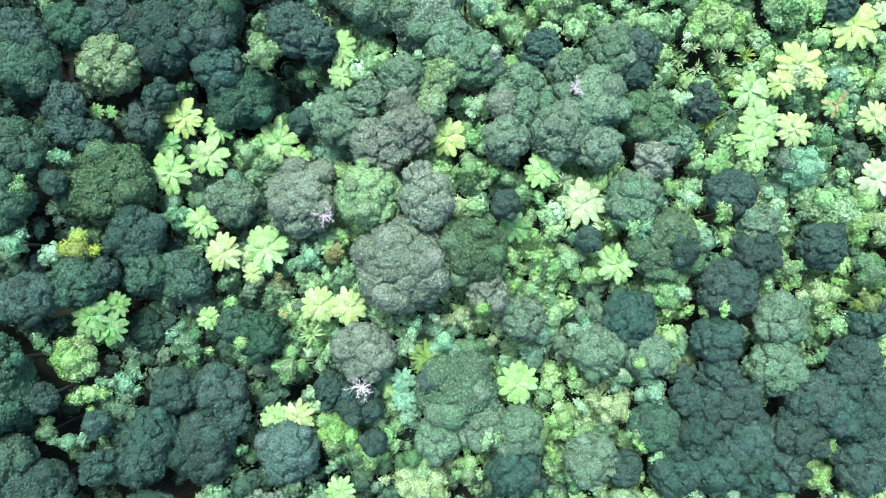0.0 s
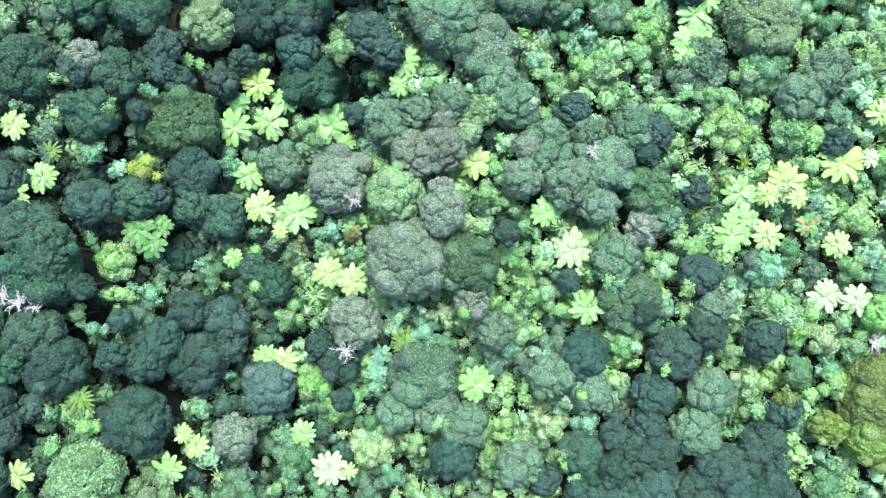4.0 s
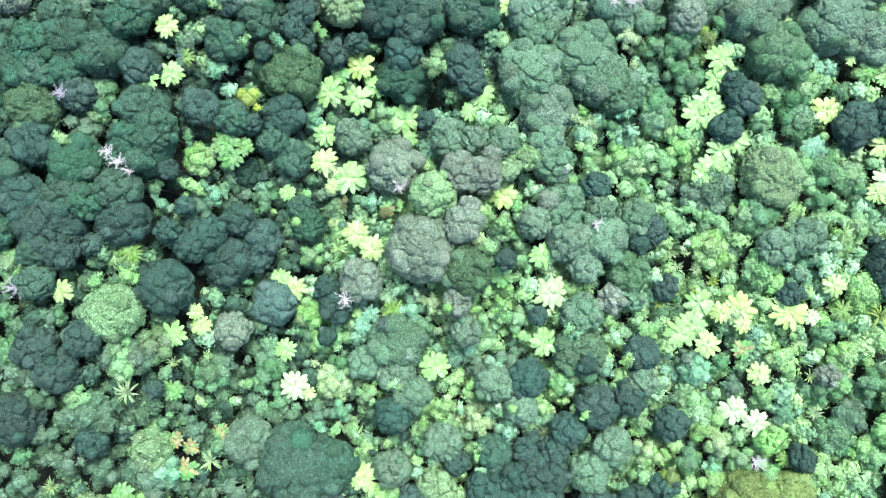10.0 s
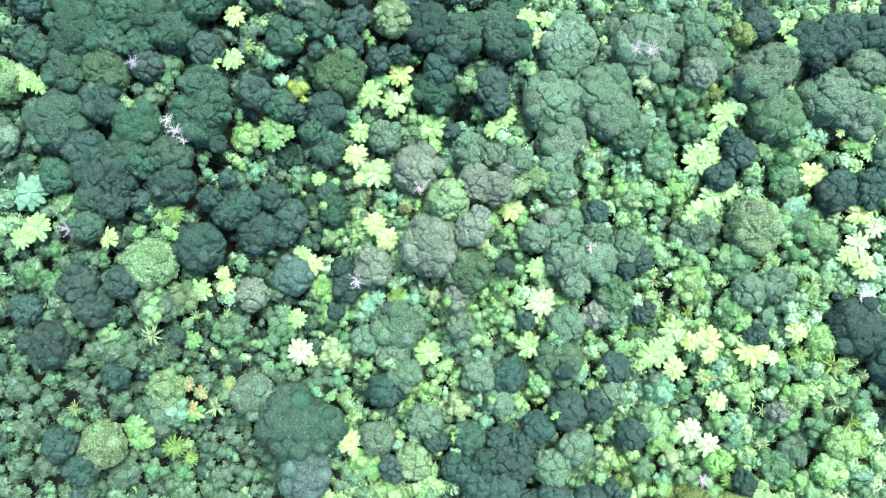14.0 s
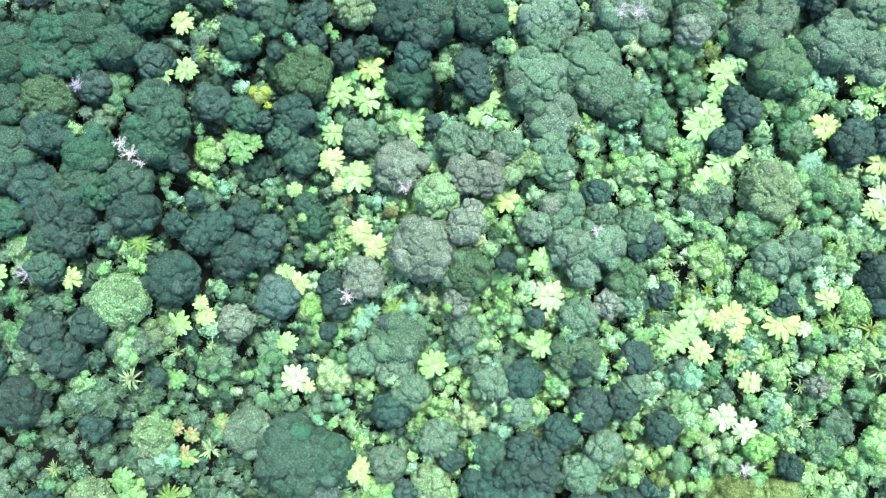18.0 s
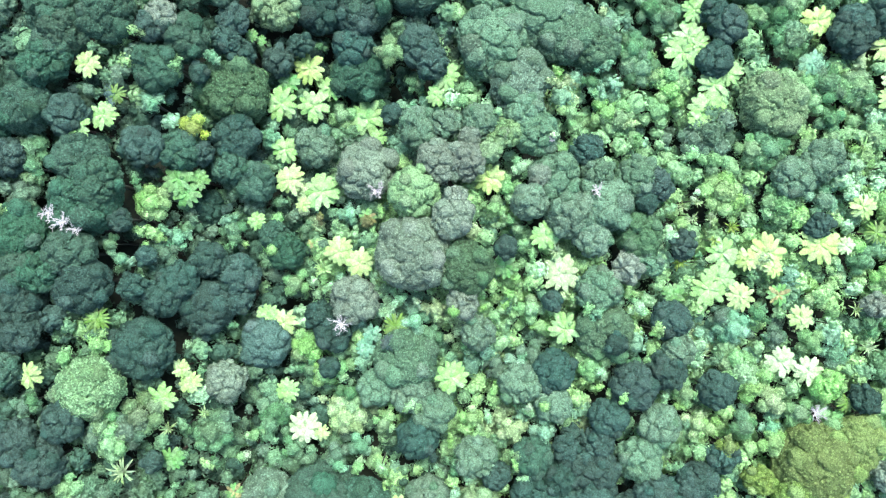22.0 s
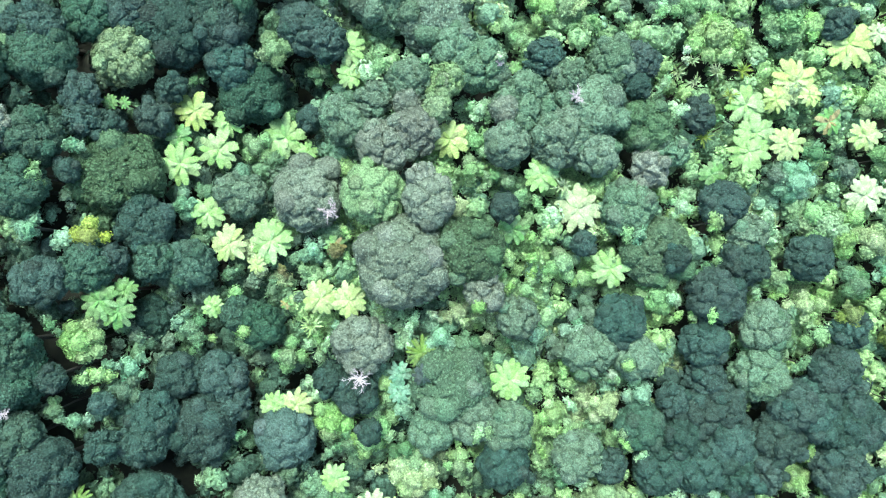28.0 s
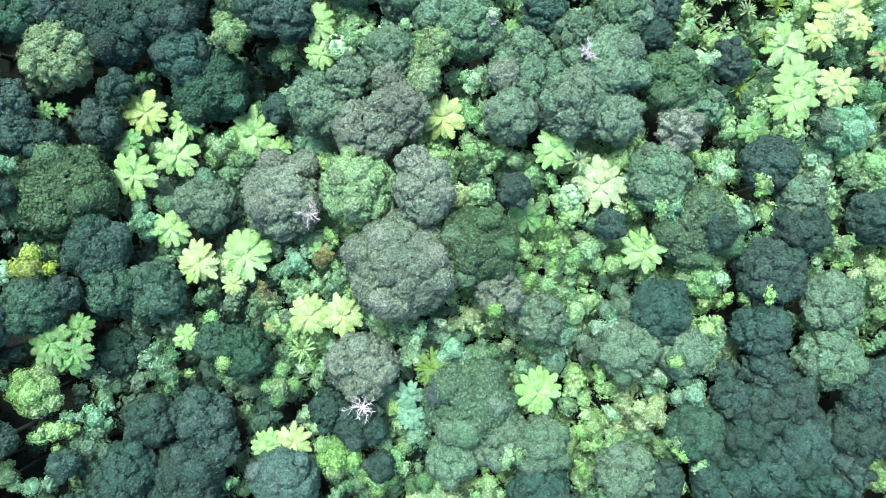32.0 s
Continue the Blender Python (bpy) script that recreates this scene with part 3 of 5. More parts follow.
forest_tree(-34.21, -40.45, 2.85, "dark", 9.6)
forest_tree(-30.12, -41.30, 2.85, "dark", 9.6)
forest_tree(3.36, 19.03, 2.91, "teal", 10.2)
forest_tree(20.78, 13.80, 2.94, "green", 9.6)
forest_tree(-29.24, 1.81, 2.85, "dark", 9.7)
forest_tree(19.02, 5.29, 2.93, "teal", 9.7)
forest_tree(33.64, -11.28, 2.99, "teal", 9.6)
forest_tree(35.85, -18.07, 2.99, "dark", 9.6)
forest_tree(39.37, -15.04, 3.55, "dark", 9.7)
forest_tree(-39.18, 17.51, 3.34, "pine", 9.7)
forest_tree(42.01, -16.36, 3.24, "dark", 9.7)
forest_tree(-6.58, 5.74, 3.26, "olive", 12.1)
forest_tree(-9.71, 13.29, 2.76, "teal", 11.2)
forest_tree(-5.83, 10.17, 2.64, "grey", 11.8)
forest_tree(-1.17, 4.90, 2.57, "grey", 11.9)
forest_tree(18.74, -6.30, 2.78, "dark", 9.6)
forest_tree(-21.64, -13.37, 2.75, "dark", 9.7)
forest_tree(18.29, -25.76, 2.84, "olive", 9.6)
forest_tree(33.33, 48.59, 2.85, "dark", 9.6)
forest_tree(37.23, 32.55, 2.84, "teal", 9.6)
forest_tree(-14.83, 22.54, 2.71, "dark", 9.8)
forest_tree(-3.11, 11.68, 2.54, "grey", 11.5)
forest_tree(0.95, 20.70, 2.65, "teal", 10.1)
forest_tree(17.04, 20.01, 2.67, "teal", 9.6)
forest_tree(-33.66, -2.42, 2.49, "pine", 9.5)
forest_tree(33.73, -6.38, 2.70, "teal", 9.5)
forest_tree(-27.07, -16.70, 2.52, "dark", 9.5)
forest_tree(-27.58, -19.04, 2.49, "dark", 9.5)
forest_tree(4.05, -16.73, 2.69, "teal", 9.7)
forest_tree(7.39, -21.59, 2.70, "dark", 9.6)
forest_tree(15.45, -9.62, 2.66, "teal", 9.6)
forest_tree(21.37, -17.19, 2.69, "pine", 9.5)
forest_tree(27.31, -15.59, 2.72, "dark", 9.5)
forest_tree(23.30, -21.47, 2.71, "dark", 9.5)
forest_tree(27.51, -21.25, 2.72, "dark", 9.5)
forest_tree(37.03, -14.35, 2.68, "dark", 10.2)
forest_tree(15.04, -20.36, 2.69, "teal", 9.5)
forest_tree(43.74, -16.15, 3.22, "dark", 9.7)
forest_tree(42.31, -21.09, 2.95, "dark", 9.6)
forest_tree(-39.66, 20.40, 2.77, "dark", 9.6)
forest_tree(-55.50, -13.10, 2.44, "pine", 9.5)
forest_tree(-52.33, -10.79, 2.44, "pine", 9.5)
forest_tree(-49.37, -12.19, 2.44, "dark", 9.5)
forest_tree(-62.13, -22.05, 2.44, "pine", 9.5)
forest_tree(-45.33, -4.59, 2.44, "dark", 9.5)
forest_tree(-37.01, -3.98, 2.48, "dark", 9.5)
forest_tree(-9.42, 32.58, 2.66, "teal", 9.6)
forest_tree(7.13, 57.90, 2.66, "dark", 9.5)
forest_tree(36.24, 53.70, 2.66, "dark", 9.5)
forest_tree(-47.05, -32.02, 2.44, "pine", 9.5)
forest_tree(-39.30, -29.26, 2.45, "dark", 9.5)
forest_tree(-40.08, -22.02, 2.43, "pine", 9.5)
forest_tree(-39.13, -33.95, 2.45, "pine", 9.5)
forest_tree(-17.06, -25.56, 2.62, "grey", 9.5)
forest_tree(-30.03, -35.83, 2.44, "dark", 9.5)
forest_tree(-19.81, -58.41, 2.45, "dark", 9.5)
forest_tree(-15.37, -59.69, 2.49, "dark", 9.5)
forest_tree(11.75, -27.47, 2.66, "teal", 9.5)
forest_tree(34.76, 28.98, 2.66, "teal", 9.5)
forest_tree(61.61, 23.09, 2.64, "lime", 9.5, leafy=True)
forest_tree(63.06, 18.66, 2.64, "lime", 9.5, leafy=True)
forest_tree(48.08, -6.88, 2.10, "gold", 9.4)
forest_tree(41.05, -10.22, 2.18, "dark", 9.4)
forest_tree(-41.96, 8.97, 2.00, "dark", 9.4)
forest_tree(-22.31, 18.86, 2.75, "dark", 9.7)
forest_tree(29.14, 6.08, 2.58, "dark", 9.5)
forest_tree(-20.48, 5.41, 2.59, "teal", 10.2)
forest_tree(-24.60, -1.92, 2.52, "pine", 9.8)
forest_tree(31.31, 0.12, 2.58, "dark", 9.5)
forest_tree(27.73, -8.36, 2.59, "dark", 9.5)
forest_tree(7.56, -17.41, 2.58, "teal", 9.6)
forest_tree(-3.67, 16.92, 2.45, "teal", 10.7)
forest_tree(5.78, 46.53, 2.47, "grey", 10.1)
forest_tree(18.72, 42.43, 2.48, "dark", 9.5)
forest_tree(33.04, 50.05, 2.49, "dark", 9.5)
forest_tree(-41.77, -31.13, 2.28, "pine", 9.4)
forest_tree(-36.60, -48.11, 2.27, "dark", 9.4)
forest_tree(-35.99, 21.91, 2.35, "pine", 9.5)
forest_tree(-32.79, 23.23, 2.41, "dark", 9.5)
forest_tree(6.24, 10.82, 2.31, "teal", 10.6)
forest_tree(15.32, 10.63, 2.37, "teal", 9.7)
forest_tree(38.31, 0.79, 2.44, "dark", 9.5)
forest_tree(-25.29, -13.07, 2.33, "dark", 9.5)
forest_tree(-17.69, -7.87, 2.40, "pine", 9.9)
forest_tree(-7.92, -14.35, 2.38, "dark", 9.8)
forest_tree(-0.09, -18.05, 2.42, "teal", 9.6)
forest_tree(29.94, -14.71, 2.45, "dark", 9.5)
forest_tree(25.58, -18.04, 2.44, "dark", 9.5)
forest_tree(20.62, -9.96, 2.41, "teal", 9.5)
forest_tree(-43.44, 16.14, 2.65, "pine", 9.5)
forest_tree(41.26, -11.10, 2.65, "dark", 9.5)
# low dome under its neighbours, coloured dark for the shade there
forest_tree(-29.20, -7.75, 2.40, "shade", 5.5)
forest_tree(-0.22, 17.00, 2.19, "olive", 10.5)
forest_tree(19.62, 20.19, 2.25, "dark", 9.5)
forest_tree(-28.07, -1.91, 2.17, "pine", 9.5)
forest_tree(4.47, -3.57, 2.13, "grey", 10.5)
forest_tree(7.87, -6.04, 2.18, "teal", 10.0)
forest_tree(19.30, 37.80, 2.31, "dark", 9.4)
forest_tree(-66.74, -17.58, 2.02, "dark", 9.4)
forest_tree(-50.45, -1.51, 2.01, "pine", 9.9)
forest_tree(17.21, 61.38, 2.22, "dark", 9.4)
forest_tree(-21.51, -46.29, 2.07, "dark", 9.4)
forest_tree(16.80, -29.06, 2.22, "dark", 9.4)
forest_tree(36.77, 51.88, 2.22, "dark", 9.4)
forest_tree(42.76, -6.50, 2.22, "dark", 9.4)
forest_tree(-12.25, 21.25, 2.16, "dark", 9.9)
forest_tree(-35.61, 14.23, 2.05, "dark", 9.4)
forest_tree(9.93, 20.01, 2.12, "dark", 9.6)
forest_tree(12.29, 18.06, 2.12, "teal", 9.6)
forest_tree(21.00, 9.22, 2.14, "grey", 9.5)
shrub(-32.86, 0.43, 1.90, "yellow", 10.3)
forest_tree(31.46, 3.15, 2.15, "teal", 9.4)
forest_tree(31.54, -21.95, 2.17, "dark", 9.4)
forest_tree(34.59, -21.57, 2.17, "dark", 9.4)
forest_tree(27.91, -11.98, 2.17, "dark", 9.4)
forest_tree(50.49, 7.59, 2.11, "lime", 9.4, leafy=True)
forest_tree(-6.97, 14.89, 1.98, "teal", 10.9)
forest_tree(-20.29, -15.96, 2.01, "dark", 9.4)
forest_tree(-29.34, 12.69, 1.93, "dark", 9.4)
forest_tree(6.21, 55.28, 1.93, "gold", 9.4, leafy=False)
forest_tree(55.19, 8.11, 1.95, "dark", 9.4)
forest_tree(-35.16, 11.52, 1.78, "dark", 9.3)
forest_tree(-33.30, 11.32, 1.81, "dark", 9.4)
forest_tree(26.16, 15.19, 1.89, "dark", 9.4)
forest_tree(23.21, 11.17, 1.88, "teal", 9.4)
forest_tree(-20.09, -6.72, 1.86, "pine", 9.7)
forest_tree(-10.34, -13.19, 1.85, "dark", 9.7)
forest_tree(24.64, -14.34, 1.89, "dark", 9.3)
forest_tree(18.05, -21.04, 1.88, "dark", 9.3)
forest_tree(41.66, -10.35, 2.26, "dark", 9.4)
forest_tree(-41.78, 10.16, 2.05, "grey", 9.4)
forest_tree(16.34, 42.98, 1.77, "dark", 9.3)
forest_tree(-30.59, -19.02, 1.66, "dark", 9.3)
forest_tree(40.32, 25.09, 1.77, "dark", 9.3)
forest_tree(51.19, 19.37, 1.77, "grey", 9.3)
forest_tree(-31.49, -1.65, 1.62, "dark", 9.3)
forest_tree(-2.09, 7.06, 1.58, "grey", 11.7)
forest_tree(-28.01, 15.83, 1.63, "dark", 9.4)
forest_tree(6.00, 14.36, 1.55, "grey", 10.2)
forest_tree(-34.91, -12.69, 1.42, "dark", 9.2)
forest_tree(6.05, 4.69, 1.46, "dark", 10.6)
forest_tree(-3.73, 14.52, 1.44, "grey", 10.8)
forest_tree(-0.84, 14.09, 1.43, "olive", 10.8)
forest_tree(19.40, 17.73, 1.49, "dark", 9.3)
forest_tree(23.65, 0.25, 1.47, "dark", 10.3)
forest_tree(-14.02, 13.49, 1.43, "dark", 10.4)
forest_tree(-6.41, -18.32, 1.39, "dark", 9.4)
forest_tree(-35.75, 6.66, 1.25, "dark", 9.2)
forest_tree(14.32, 1.48, 1.31, "dark", 9.6)
forest_tree(-30.91, -15.16, 1.22, "dark", 9.2)
forest_tree(-19.79, -36.78, 1.27, "dark", 9.2)
forest_tree(-51.83, -50.48, 2.20, "dark")
forest_tree(-54.23, 56.46, 4.20, "olive")
forest_tree(32.38, 71.22, 4.20, "teal")
forest_tree(55.85, 61.17, 2.20, "teal")
forest_tree(12.16, -81.41, 2.80, "teal")
forest_tree(-20.14, 79.87, 2.80, "teal")
forest_tree(65.06, -25.30, 4.20, "teal")
forest_tree(-37.36, 66.12, 2.20, "olive")
forest_tree(-27.96, 70.67, 4.20, "grey")
forest_tree(-23.41, 53.36, 2.80, "teal")
forest_tree(-3.16, 81.34, 3.40, "dark")
forest_tree(74.07, 8.45, 3.40, "dark")
forest_tree(2.92, -80.94, 4.20, "teal")
forest_tree(-79.12, -6.23, 3.40, "dark")
forest_tree(56.55, 45.63, 3.40, "teal")
forest_tree(79.54, 18.64, 2.20, "teal")
forest_tree(-35.44, 55.27, 2.80, "teal")
forest_tree(-11.31, 69.50, 2.20, "teal")
forest_tree(20.06, -63.41, 3.40, "dark")
forest_tree(70.85, 14.36, 3.40, "teal")
forest_tree(-52.45, 15.00, 2.20, "grey")
forest_tree(-9.41, -81.32, 4.20, "teal")
forest_tree(50.94, 62.53, 2.80, "olive")
forest_tree(-59.79, 58.30, 2.80, "grey")
forest_tree(72.23, -30.11, 2.80, "teal")
forest_tree(-60.21, 3.08, 3.40, "teal")
forest_tree(16.59, -72.06, 2.20, "teal")
forest_tree(-46.10, 53.34, 3.40, "dark")
forest_tree(27.50, -61.74, 3.40, "teal")
forest_tree(-45.35, 62.38, 4.20, "teal")
forest_tree(58.22, -16.31, 2.80, "teal")
forest_tree(42.11, -69.58, 4.20, "teal")
forest_tree(-20.30, 59.09, 3.40, "grey")
forest_tree(-56.81, -34.30, 2.80, "teal")
forest_tree(-16.42, -81.80, 2.80, "teal")
forest_tree(-50.58, 11.19, 2.20, "olive")
forest_tree(-34.95, 35.38, 3.40, "dark")
forest_tree(46.56, -51.89, 3.40, "teal")
forest_tree(73.40, -19.68, 4.20, "dark")
forest_tree(-42.97, 38.98, 2.80, "teal")
forest_tree(-54.48, -57.62, 4.20, "dark")
forest_tree(-57.90, 51.77, 2.80, "olive")
forest_tree(-60.07, -40.25, 3.40, "dark")
forest_tree(-62.40, 7.76, 2.80, "dark")
forest_tree(-40.05, -51.55, 2.20, "teal")
forest_tree(-40.68, 56.17, 2.80, "teal")
forest_tree(62.47, 1.11, 2.20, "grey")
forest_tree(9.75, -54.07, 4.20, "dark")
forest_tree(-68.58, 10.54, 2.80, "teal")
forest_tree(-71.39, 15.92, 3.40, "teal")
forest_tree(-16.81, 72.29, 3.40, "teal")
forest_tree(35.48, 60.39, 4.20, "teal")
forest_tree(-48.52, 32.86, 2.20, "teal")
forest_tree(70.52, -2.64, 4.20, "teal")
forest_tree(-38.78, -61.29, 3.40, "teal")
forest_tree(-53.31, 39.49, 2.20, "dark")
forest_tree(58.38, 37.79, 4.20, "dark")
forest_tree(-62.83, -28.92, 3.40, "olive")
forest_tree(22.18, -38.83, 2.80, "teal")
forest_tree(37.00, -42.77, 4.20, "teal")
forest_tree(61.77, 55.21, 4.20, "teal")
forest_tree(14.74, -49.51, 3.40, "grey")
forest_tree(-64.27, -7.09, 2.80, "grey")
forest_tree(50.88, -42.21, 4.20, "teal")
forest_tree(-32.78, -63.81, 2.80, "teal")
forest_tree(-67.38, 48.27, 3.40, "grey")
forest_tree(76.45, 34.16, 4.20, "teal")
forest_tree(-55.54, -45.18, 3.40, "teal")
forest_tree(47.36, -34.96, 4.20, "teal")
forest_tree(-49.90, -60.70, 2.80, "teal")
forest_tree(66.96, -33.10, 2.20, "olive")
forest_tree(63.88, 32.74, 2.20, "dark")
forest_tree(-29.84, -73.48, 2.80, "olive")
shrub(-33.44, -9.58, 2.30, "lime", 8.4)
shrub(-37.52, 5.79, 1.26, "soft", 9.5)
shrub(-26.34, 3.60, 1.38, "mint", 8.0)
shrub(-35.01, 9.05, 1.03, "mint", 9.4)
shrub(-23.90, 5.32, 1.56, "mid", 8.2)
shrub(-37.76, 1.02, 1.35, "mint", 9.2)
shrub(18.69, 2.73, 1.40, "light", 9.6)
shrub(-31.71, -12.68, 1.53, "lime", 8.0)
shrub(-24.11, -44.03, 3.39, "teal", 8.6)
shrub(23.27, 29.47, 3.65, "teal", 8.7)
shrub(-13.70, -47.86, 3.08, "teal", 8.4)
shrub(49.02, 32.18, 3.20, "lime", 8.5)
shrub(57.94, 13.60, 3.21, "mid", 8.5)
shrub(11.72, 32.98, 2.75, "mid", 8.3)
shrub(24.11, 46.81, 2.75, "mid", 8.3)
shrub(27.11, 45.04, 2.75, "mid", 8.3)
shrub(-40.12, -44.68, 2.51, "mid", 8.2)
shrub(-36.54, -43.38, 2.52, "mid", 8.2)
shrub(-23.91, -34.60, 2.57, "teal", 8.2)
shrub(-10.93, -57.71, 2.64, "teal", 8.2)
shrub(33.59, 41.90, 2.74, "mid", 8.3)
shrub(58.03, 17.21, 2.75, "teal", 8.3)
shrub(58.33, 8.18, 2.74, "lime", 8.3)
shrub(-48.01, -10.44, 2.35, "mid", 8.1)
shrub(-43.81, -34.67, 2.35, "light", 8.1)
shrub(-29.34, -57.14, 2.35, "teal", 8.1)
shrub(59.26, 29.28, 2.55, "mid", 8.2)
shrub(51.94, 23.20, 2.38, "lime", 8.1)
shrub(-53.36, -30.97, 2.09, "teal", 8.0)
shrub(-46.15, -15.16, 2.10, "teal", 8.0)
shrub(7.06, 43.17, 2.29, "mid", 8.1)
shrub(11.80, 40.12, 2.29, "mid", 8.1)
shrub(21.73, 49.66, 2.23, "mid", 10.3)
shrub(-26.72, -36.61, 2.11, "teal", 8.0)
shrub(-18.56, -49.55, 2.15, "teal", 8.0)
shrub(-25.49, -55.61, 2.10, "teal", 8.0)
shrub(-8.39, -54.86, 2.23, "mid", 8.0)
shrub(-18.96, -62.47, 2.11, "teal", 8.0)
shrub(1.81, -46.20, 2.29, "teal", 8.1)
shrub(15.87, 28.76, 2.29, "light", 8.1)
shrub(16.24, 32.10, 2.29, "lime", 8.1)
shrub(28.61, 29.96, 2.28, "light", 8.1)
shrub(39.80, 28.47, 2.29, "mint", 8.1)
shrub(42.00, 38.30, 2.29, "light", 8.1)
shrub(44.53, 17.26, 2.28, "lime", 8.1)
shrub(51.94, 17.25, 2.29, "mid", 8.1)
shrub(49.39, 2.92, 2.29, "light", 8.1)
shrub(42.31, 3.01, 2.29, "lime", 8.1)
shrub(48.20, -1.86, 2.29, "lime", 8.1)
shrub(63.79, 14.69, 2.29, "light", 8.1)
shrub(57.38, 22.56, 2.29, "mid", 8.1)
shrub(53.43, 3.46, 2.28, "light", 8.1)
shrub(15.49, -5.71, 2.22, "teal", 8.0)
shrub(0.42, -8.41, 2.08, "mint", 8.0)
shrub(10.10, 49.04, 2.01, "mid", 7.9)
shrub(-35.21, -36.66, 1.85, "teal", 7.9)
shrub(-26.84, -49.32, 1.86, "teal", 7.9)
shrub(-22.27, -50.55, 1.87, "teal", 7.9)
shrub(-12.97, -39.79, 1.98, "teal", 7.9)
shrub(-23.82, -59.37, 1.85, "teal", 7.9)
shrub(-21.14, -55.90, 1.86, "mid", 7.9)
shrub(-3.31, -46.35, 2.01, "teal", 7.9)
shrub(-5.17, -52.53, 2.00, "mid", 7.9)
shrub(-21.38, -64.56, 1.84, "teal", 7.9)
shrub(38.22, 25.17, 2.01, "lime", 7.9)
shrub(42.04, 35.96, 2.02, "lime", 7.9)
shrub(47.74, 23.84, 2.01, "mid", 7.9)
shrub(43.50, 5.39, 2.02, "lime", 7.9)
shrub(61.54, 14.75, 2.02, "lime", 7.9)
shrub(69.32, 20.24, 2.01, "mid", 7.9)
shrub(42.24, -4.74, 1.62, "gold", 9.6)
shrub(-29.72, -14.49, 1.81, "teal", 7.8)
shrub(-24.88, -8.54, 1.91, "mid", 7.9)
shrub(-2.80, -20.45, 1.96, "mid", 7.9)
shrub(12.69, -9.40, 1.94, "teal", 7.9)
shrub(49.89, -13.81, 2.34, "mid", 8.1)
shrub(2.81, 8.39, 1.79, "light", 7.8)
shrub(6.29, 53.10, 1.83, "light", 7.8)
shrub(4.94, 41.10, 1.83, "mid", 7.8)
shrub(-40.20, -39.89, 1.68, "mid", 7.8)
shrub(-15.28, -29.87, 1.81, "teal", 7.8)
shrub(-22.34, -40.88, 1.72, "teal", 7.8)
shrub(-6.12, -30.05, 1.83, "mid", 7.8)
shrub(-27.43, -53.17, 1.69, "mid", 7.8)
shrub(-0.33, -48.32, 1.84, "teal", 7.9)
shrub(-0.69, -28.20, 1.83, "teal", 7.8)
shrub(32.94, 38.91, 1.83, "light", 7.8)
shrub(42.21, 10.17, 1.83, "teal", 7.8)
shrub(54.45, 19.64, 1.84, "light", 7.8)
shrub(47.07, 5.35, 1.83, "light", 7.8)
shrub(-29.38, -12.24, 1.67, "mint", 7.8)
shrub(34.79, 9.37, 1.69, "teal", 7.8)
shrub(39.01, 11.73, 1.69, "mid", 7.8)
shrub(-26.11, -3.92, 1.63, "teal", 7.8)
shrub(2.06, -5.90, 1.63, "cream", 7.8)
shrub(-7.44, -2.92, 1.65, "lime", 7.8)
shrub(40.00, -3.97, 1.70, "lime", 7.8)
shrub(-33.20, -16.73, 1.49, "mint", 7.7)
shrub(-34.89, -15.76, 1.48, "mid", 7.7)
shrub(-8.49, -20.07, 1.68, "mid", 7.8)
shrub(2.92, -20.81, 1.69, "lime", 7.8)
shrub(2.94, -9.08, 1.65, "mid", 7.8)
shrub(38.39, -22.71, 1.69, "lime", 7.8)
shrub(13.25, -22.33, 1.68, "mid", 7.8)
shrub(51.07, -16.81, 2.01, "mid", 7.9)
shrub(-46.90, -17.52, 1.48, "lime", 9.5)
shrub(-15.25, 30.39, 1.65, "mint", 7.8)
shrub(15.67, 33.93, 1.65, "light", 7.8)
shrub(29.05, 51.70, 1.65, "mid", 7.8)
shrub(-31.84, -25.71, 1.52, "teal", 7.7)
shrub(-34.13, -47.03, 1.51, "mid", 7.7)
shrub(-9.74, -30.06, 1.65, "mid", 7.8)
shrub(-16.55, -40.46, 1.59, "mid", 7.7)
shrub(-0.33, -23.74, 1.65, "cream", 7.8)
shrub(37.47, 36.24, 1.65, "light", 7.8)
shrub(-13.57, 18.55, 1.61, "mid", 7.7)
shrub(13.20, 1.60, 1.54, "teal", 7.7)
shrub(14.63, -2.06, 1.55, "lime", 7.7)
shrub(-32.92, -12.98, 1.41, "lime", 7.7)
shrub(-46.14, -12.96, 1.43, "light", 7.7)
shrub(-31.72, -27.78, 1.44, "mid", 7.7)
shrub(13.92, -17.83, 1.45, "light", 7.7)
shrub(1.34, 39.93, 1.46, "cream", 7.7)
shrub(2.30, -28.23, 1.46, "light", 7.7)
shrub(5.61, -27.39, 1.46, "lime", 7.7)
shrub(36.18, 15.57, 1.41, "mid", 7.7)
shrub(-36.11, 4.11, 1.30, "teal", 7.6)
shrub(-24.38, 5.19, 1.40, "mid", 7.7)
shrub(-21.24, -2.76, 1.39, "mid", 7.6)
shrub(-16.99, -4.55, 1.40, "mid", 7.6)
shrub(4.57, -6.31, 1.36, "cream", 7.6)
shrub(10.91, -2.36, 1.37, "light", 7.6)
shrub(16.99, 2.96, 1.39, "lime", 7.6)
shrub(36.62, 4.05, 1.41, "mid", 7.7)
shrub(32.32, -8.78, 1.41, "mid", 7.6)
shrub(-35.94, -8.07, 1.25, "mid", 7.6)
shrub(12.36, -18.02, 1.40, "lime", 7.6)
shrub(-44.35, 12.51, 1.51, "mid", 7.7)
shrub(2.43, 27.35, 1.37, "lime", 7.6)
shrub(7.08, 30.48, 1.35, "mint", 8.7)
shrub(8.05, 28.16, 1.37, "mint", 7.6)
shrub(7.28, 37.46, 1.37, "mint", 7.6)
